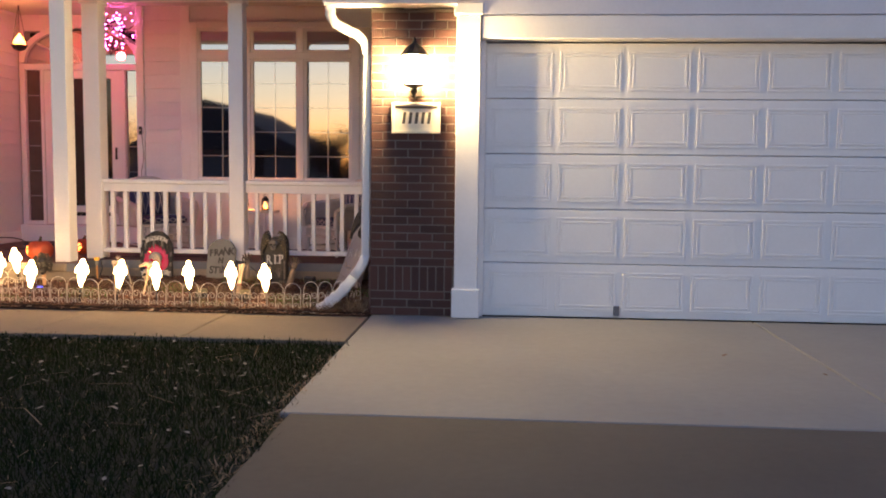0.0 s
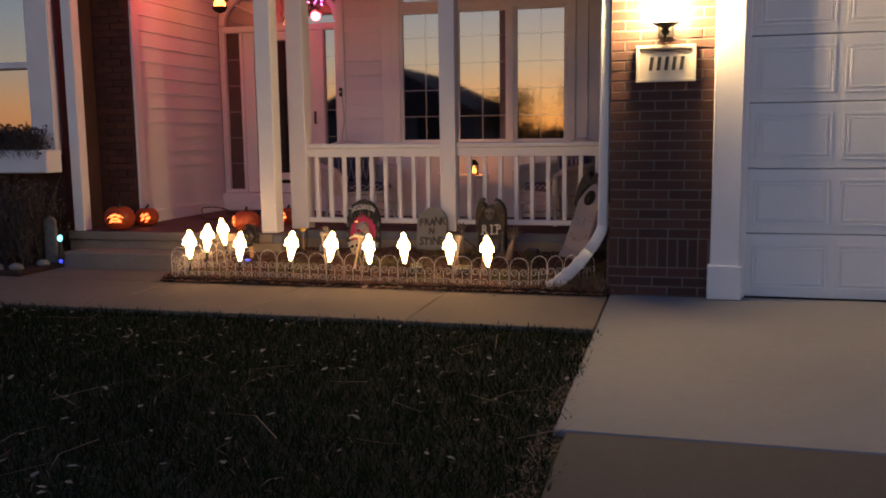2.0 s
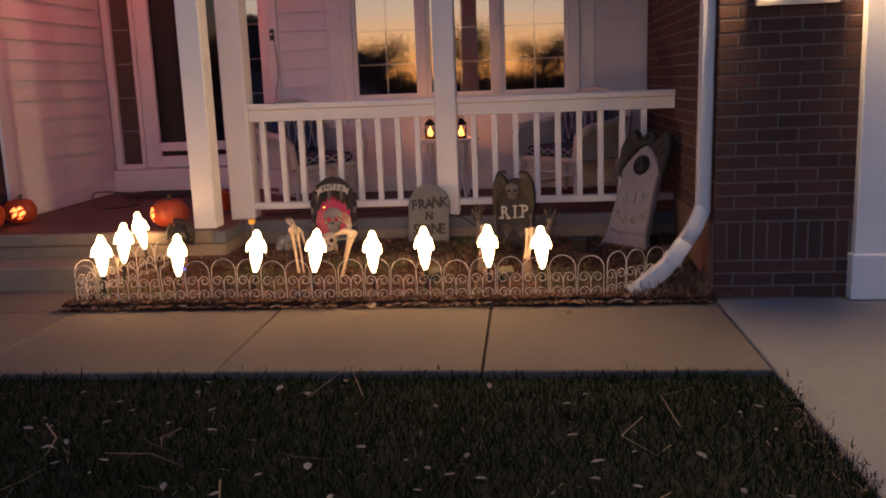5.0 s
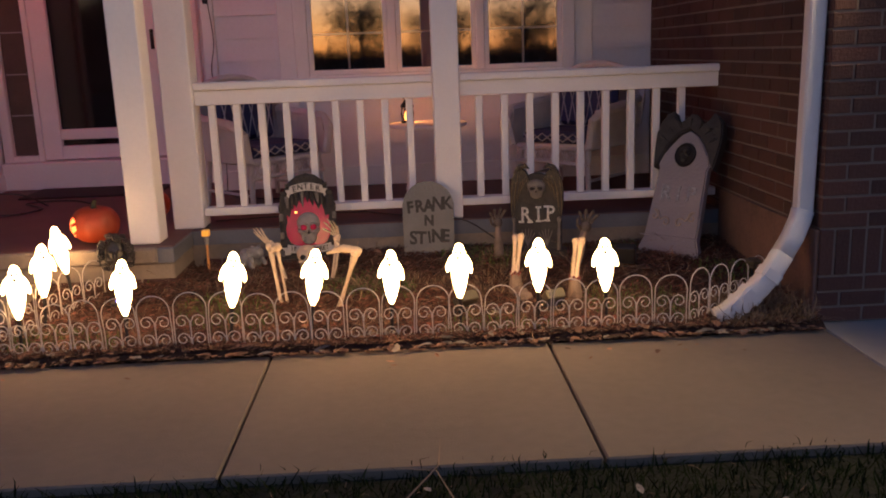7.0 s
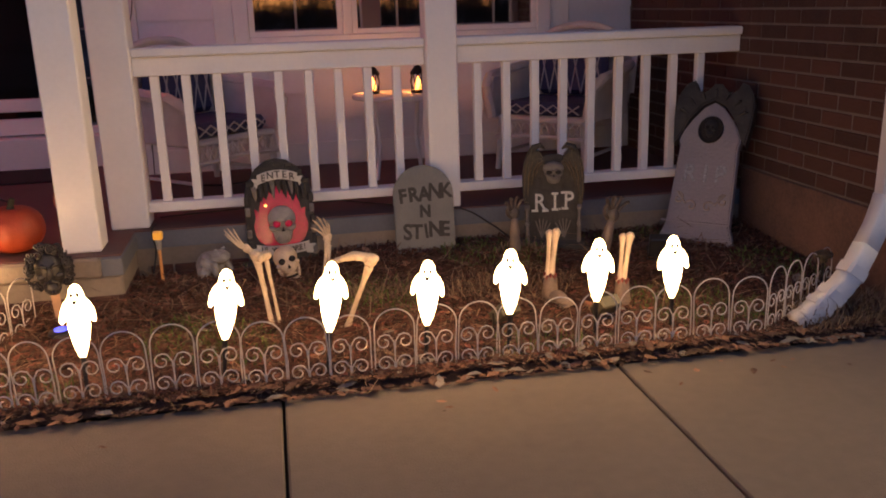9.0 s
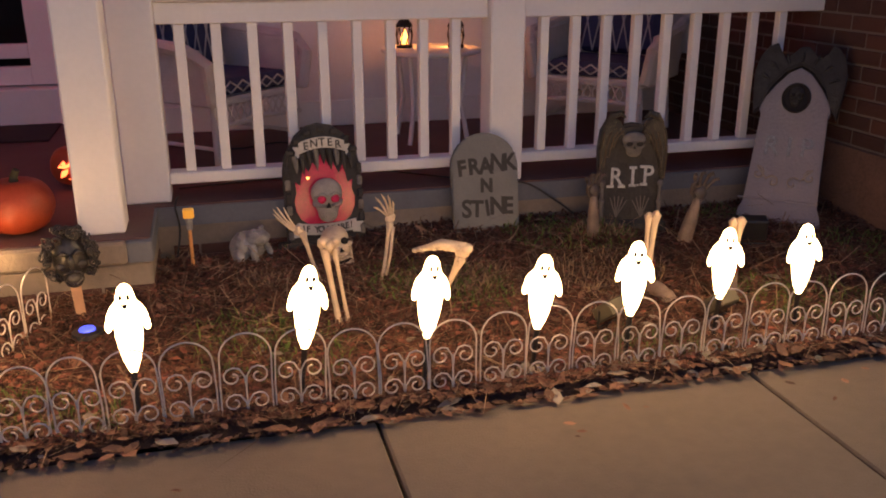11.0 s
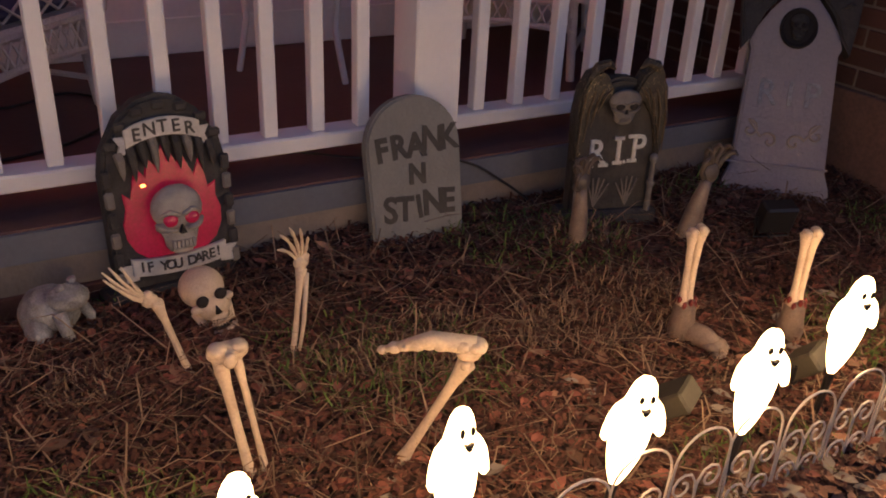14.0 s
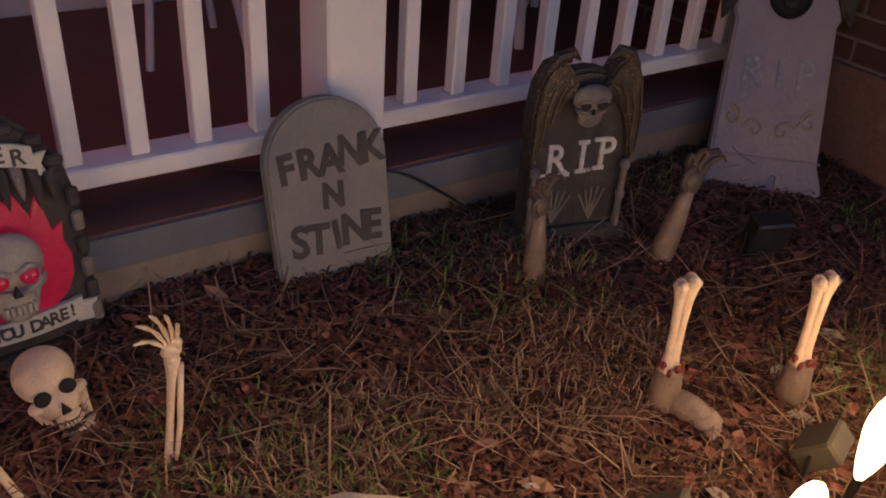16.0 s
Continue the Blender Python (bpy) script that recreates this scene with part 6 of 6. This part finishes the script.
def far_tree(x, y, h, spread, seed, label):
    t = thing("tree", (x, y, -0.03), label, "tree", "trees across the street")
    rng = random.Random(seed)
    bm = B()
    tube(bm, [(0, 0, 0), (0.05, 0, h * 0.25), (0, 0.05, h * 0.5), (0.08, 0, h * 0.85)], [0.16, 0.12, 0.08, 0.02], 8)
    tips = []
    for k in range(26):
        z = h * rng.uniform(0.25, 0.75)
        a, ln = rng.uniform(0, math.tau), spread * rng.uniform(0.4, 1.0)
        tip = Vector((ln * math.cos(a), ln * math.sin(a), min(h, z + ln * rng.uniform(0.3, 0.9))))
        tube(bm, [(0, 0, z), Vector((0, 0, z)).lerp(tip, 0.5) + Vector((0, 0, 0.05 * h)), tip], [0.05, 0.03, 0.008], 5)
        tips += [Vector((0, 0, z)).lerp(tip, u) for u in (0.5, 0.7, 0.85, 1.0)]
    part("trunk", bm, M_BARK, t)
    bm = B()
    for p in tips:
        for _ in range(60):
            c = p + Vector((rng.gauss(0, 0.36), rng.gauss(0, 0.36), rng.gauss(0, 0.3)))
            u, w = Vector((rng.gauss(0, 1), rng.gauss(0, 1), rng.gauss(0, 1))).normalized() * 0.05, Vector((rng.gauss(0, 1), rng.gauss(0, 1), rng.gauss(0, 1))).normalized() * 0.035
            bm.faces.new([bm.verts.new(q) for q in (c - u, c - w, c + u, c + w)])
    tagged(part("crown", bm, M_FOLIAGE, t), kind="stuff")


for x, y, h, sp, seed in ((-8.6, -24, 3.3, 1.4, 1), (-4.8, -27, 3.7, 1.8, 2), (-1.2, -29, 3.1, 1.8, 3), (2.8, -26, 3.8, 2.0, 4), (6.6, -30, 3.3, 1.9, 5), (-24, -30, 4.6, 2.4, 6)):
    far_tree(x, y, h, sp, seed, "dark leafy tree across the street")
twigs("far_hedge", "dark hedge line across the street", "hedge", 24000, -60, 60, -36, -33, 0, 1.9, M_FOLIAGE, 0.05, 0.2)


# ---- loose growth and litter ----
def strands(name, label, count, box_, length, width, material, seed, lie=0.0, zf=None, keep=None, curve=0.5, category="grass"):
    """Many thin bent blades over a patch of ground; lie 0 stands upright, 1 lies flat."""
    rng = np.random.default_rng(seed)
    x0, x1, y0, y1 = box_
    n = count
    x, y = rng.uniform(x0, x1, n), rng.uniform(y0, y1, n)
    if keep is not None:
        ok = keep(x, y, rng)
        x, y = x[ok], y[ok]
        n = len(x)
    z = np.array([zf(a, b) for a, b in zip(x, y)]) if zf else np.full(n, -0.032)
    ln = length * rng.uniform(0.45, 1.25, n)
    a = rng.uniform(0, math.tau, n)
    up = np.clip(rng.normal(1 - lie, 0.22, n), 0.03, 1.0)
    out = np.sqrt(1 - up ** 2)
    dx, dy = np.cos(a) * out * ln, np.sin(a) * out * ln
    wx, wy = -np.sin(a) * width / 2, np.cos(a) * width / 2
    bend = rng.normal(0, curve, n) * ln * 0.4
    bx, by = -np.sin(a) * bend, np.cos(a) * bend
    lift = rng.uniform(0.0, 0.018, n) * lie
    verts = np.empty((n, 5, 3))
    verts[:, 0] = np.stack([x - wx, y - wy, z + lift], 1)
    verts[:, 1] = np.stack([x + wx, y + wy, z + lift], 1)
    mx, my, mz = x + dx * 0.5 + bx, y + dy * 0.5 + by, z + up * ln * 0.6 + lift + 0.004
    verts[:, 2] = np.stack([mx + wx * 0.8, my + wy * 0.8, mz], 1)
    verts[:, 3] = np.stack([mx - wx * 0.8, my - wy * 0.8, mz], 1)
    verts[:, 4] = np.stack([x + dx, y + dy, z + up * ln * (1 - 0.5 * lie) + lift], 1)
    base = np.arange(n)[:, None] * 5
    quads = base + np.array([[0, 1, 2, 3]])
    tris = base + np.array([[3, 2, 4]])
    return raw(name, verts.reshape(-1, 3), [tuple(q) for q in quads] + [tuple(t) for t in tris], material, label, category)


def litter(name, label, count, box_, size, material, seed, zf=None, weight=None, category="leaves", zbase=0.0):
    """Curled dead leaves lying about."""
    rng = np.random.default_rng(seed)
    verts, faces = [], []
    x0, x1, y0, y1 = box_
    while len(faces) < count * 4:
        x, y = rng.uniform(x0, x1), rng.uniform(y0, y1)
        if weight and rng.random() > weight(x, y):
            continue
        z = (zf(x, y) if zf else zbase) + rng.uniform(0.004, 0.014)
        a, s = rng.uniform(0, math.tau), size * rng.uniform(0.5, 1.4)
        c, t = math.cos(a), math.sin(a)
        tilt, curl = rng.normal(0, 0.35), rng.uniform(0.1, 0.5)
        n = len(verts)
        for u, v, h in ((-1, 0, 0.1), (-0.3, -0.5, curl), (-0.3, 0.5, curl), (0.45, -0.42, curl * 0.8), (0.45, 0.42, curl * 0.9), (1, 0, 0.2), (0, 0, 0.0)):
            verts.append((x + s * (u * c - v * t), y + s * (u * t + v * c), z + s * max(0, h * 0.6 + tilt * u * 0.5 + 0.15)))
        faces += [(n, n + 1, n + 6, n + 2), (n + 1, n + 3, n + 6), (n + 2, n + 6, n + 4), (n + 3, n + 5, n + 4, n + 6)]
    return raw(name, verts, faces, material, label, category)


lawn_edge = lambda x, y, rng: (x < -1.068 + np.clip(4.3 - y, 0, 2.6) * 0.05 + 0.03 * np.sin(9 * y) + rng.normal(0, 0.012, len(x))) & (y < 5.93 + 0.02 * np.sin(7 * x) + rng.normal(0, 0.015, len(x)))
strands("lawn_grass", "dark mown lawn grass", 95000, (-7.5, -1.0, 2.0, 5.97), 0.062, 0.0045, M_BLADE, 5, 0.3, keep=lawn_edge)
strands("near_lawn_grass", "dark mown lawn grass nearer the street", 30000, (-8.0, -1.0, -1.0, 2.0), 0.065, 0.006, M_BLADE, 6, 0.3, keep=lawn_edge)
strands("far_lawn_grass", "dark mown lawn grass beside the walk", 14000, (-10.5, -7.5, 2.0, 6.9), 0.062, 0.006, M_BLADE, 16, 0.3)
strands("lawn_straw", "long pale dead grass stalks on the lawn", 90, (-5.5, -1.1, 2.0, 5.8), 0.34, 0.006, M_STRAW, 7, 0.93, zf=lambda x, y: -0.0, curve=0.5)
strands("lawn_thatch", "short dead blades in the lawn", 2200, (-6.5, -1.1, 1.0, 5.9), 0.05, 0.004, M_STRAW, 27, 0.6, keep=lawn_edge)
litter("lawn_leaves", "pale dead leaves scattered over the lawn", 420, (-7.0, -1.1, 1.0, 5.8), 0.019, M_PALE, 8, zbase=0.005)
litter("drive_leaves", "few dry leaves on the driveway", 5, (0.4, 3.0, 4.3, 6.3), 0.018, M_LEAF, 18, zbase=-0.004)
strands("edge_straw", "dry grass at the drive's edge", 500, (-1.14, -1.05, 2.2, 5.7), 0.07, 0.005, M_STRAW, 28, 0.6, zf=lambda x, y: -0.03, curve=0.5)

strands("bed_straw", "tangled dry straw over the mulch", 2700, (-4.62, -1.12, 7.0, 8.25), 0.12, 0.0032, M_STRAW, 9, 0.88, zf=bed_z, curve=0.7, category="straw")
strands("bed_straw_long", "long dead stalks across the bed", 1300, (-4.6, -1.12, 7.05, 8.24), 0.24, 0.0044, M_STRAW, 10, 0.92, zf=bed_z, curve=0.9, category="straw")
strands("mulch_shreds", "shredded brown bark mulch", 42000, (-4.62, -1.10, 7.0, 8.26), 0.035, 0.009, M_CHIP, 11, 0.88, zf=bed_z, curve=0.5, category="mulch")
clumps = lambda x, y, rng: (np.sin(5.1 * x + 1.3) * np.sin(6.3 * y + 2 * x) > 0.32)
strands("green_sprouts", "sparse green grass tufts in the bed", 12000, (-4.6, -1.15, 7.05, 8.2), 0.055, 0.0045, M_SPROUT, 12, 0.35, zf=bed_z, keep=clumps)
tufts = lambda x, y, rng: ((x + 2.95) ** 2 / 0.05 + (y - 7.72) ** 2 / 0.012 < 1) | ((x + 3.62) ** 2 / 0.01 + (y - 7.86) ** 2 / 0.006 < 1) | ((x + 2.3) ** 2 / 0.02 + (y - 7.93) ** 2 / 0.006 < 1) | ((x + 2.45) ** 2 / 0.08 + (y - 7.66) ** 2 / 0.02 < 1)
strands("dead_tufts", "cut tufts of dead grass in the bed", 11000, (-4.0, -1.6, 7.4, 8.1), 0.065, 0.0035, M_STRAW, 13, 0.35, zf=bed_z, keep=tufts)
edge_w = lambda x, y: 0.9 if y < 7.12 else 0.10
litter("bed_leaves", "curled dead leaves heaped along the bed's edge", 620, (-4.64, -1.12, 6.94, 8.2), 0.026, M_LEAF, 14, zf=lambda x, y: bed_z(x, max(y, 6.99)) - (0.02 if y < 6.99 else 0), weight=edge_w)
litter("bed_pale_leaves", "pale curled leaves along the bed's edge", 140, (-4.64, -1.12, 6.95, 7.5), 0.027, M_PALE, 15, zf=lambda x, y: bed_z(x, max(y, 6.99)) - (0.02 if y < 6.99 else 0), weight=edge_w)
litter("leaf_fragments", "crushed red-brown leaf fragments in the mulch", 3000, (-4.6, -1.12, 7.03, 8.2), 0.017, M_SHRED, 33, zf=bed_z, weight=lambda x, y: 1.0 if y < 7.55 else 0.45)
litter("edge_litter", "small broken leaves spilling over the walk's edge", 1000, (-4.64, -1.12, 6.945, 7.06), 0.014, M_LEAF, 41, zf=lambda x, y: bed_z(x, max(y, 6.99)) - (0.022 if y < 6.99 else 0.0))
litter("walk_leaves", "few dry leaves on the walk", 22, (-4.7, -1.2, 6.75, 6.97), 0.018, M_LEAF, 17, zbase=0.002)
strands("spout_weeds", "dry weeds by the downspout end", 900, (-1.5, -1.12, 7.0, 7.25), 0.12, 0.004, M_STRAW, 19, 0.35, zf=bed_z)

# ---- bricks, laid in running bond with one soldier course ----
BL, BH, JOINT = 0.194, 0.0577, 0.010
bm = B()
box(bm, -BL / 2, BL / 2, 0.0, 0.04, 0.0, BH, 0.003)
brick_mesh = finish(bm, "brick", M_BRICK)
pier_brick = thing("pier_bricks", (0, 0, 0), "dark red-brown brick facing of the pier", "brickwork", kind="structure")


def courses(width, height, soldier):
    """Yields (centre along, z, length, upright) for each brick of a face."""
    z, row = 0.004, 0
    while z + BH < height:
        if row == soldier:
            x = 0.0
            while x < width - 0.02:
                yield min(x + BH / 2, width - BH / 2), z + BL / 2, BH, True
                x += BH + JOINT
            z += BL + JOINT
        else:
            x = -(BL + JOINT) * (0.5 if row % 2 else 0.0)
            while x < width - 0.015:
                a, b = max(x, 0.0), min(x + BL, width)
                if b - a > 0.006:
                    yield (a + b) / 2, z, b - a, False
                x += BL + JOINT
            z += BH + JOINT
        row += 1


def lay(parent, face, width, height, nearest, soldier=-1):
    rest_v, rest_f = [], []
    for c, z, ln, upright in courses(width, height, soldier):
        wob = random.uniform(-0.0015, 0.0025)
        m = face(c) @ pose(0, wob, z, random.uniform(-0.4, 0.4), 90 if upright else 0, random.uniform(-0.3, 0.3))
        if upright:
            m = face(c) @ pose(-BH / 2, wob, z, 0, 90, 0)
            ln = BL
        m = m @ Matrix.Diagonal((ln / BL, 1, 1, 1))
        if nearest(c, z):
            ob = new("brick", brick_mesh)
            ob.parent = parent
            ob.matrix_basis = m
        else:
            n = len(rest_v)
            rest_v += [m @ v.co for v in brick_mesh.vertices]
            rest_f += [tuple(n + i for i in p.vertices) for p in brick_mesh.polygons]
    if rest_f:
        ob = raw("brick_rest", rest_v, rest_f, M_BRICK, "", "")
        ob.parent = parent


lay(pier_brick, lambda c: pose(RIGHT + 0.002 + c, 7.08, 0), 0.686, 2.46, lambda c, z: True, 3)
east_brick = thing("east_bricks", (0, 0, 0), "dark red-brown brick wall beside the porch", "brickwork", kind="structure")
lay(east_brick, lambda c: pose(RIGHT, 9.70 - c, 0, 0, 0, -90), 2.60, 2.9, lambda c, z: c > 1.2 and 0.0 < z < 0.95)
west_brick = thing("west_bricks", (0, 0, 0), "dark brick face beside the porch siding", "brickwork", kind="structure")
lay(west_brick, lambda c: pose(-6.19 + c, 8.443, 0.29), 0.39, 2.7, lambda c, z: True)
low_brick = thing("footing_bricks", (0, 0, 0), "low red-brown brick courses under the porch landing", "brickwork", kind="structure")
lay(low_brick, lambda c: pose(-4.655 + c, 7.866, 0), 0.67, 0.14, lambda c, z: True)
lay(low_brick, lambda c: pose(-3.981, 7.872 + c, 0, 0, 0, 90), 0.385, 0.14, lambda c, z: True)
lay(low_brick, lambda c: pose(-3.93 + c, 8.258, 0), 0.95, 0.14, lambda c, z: True)
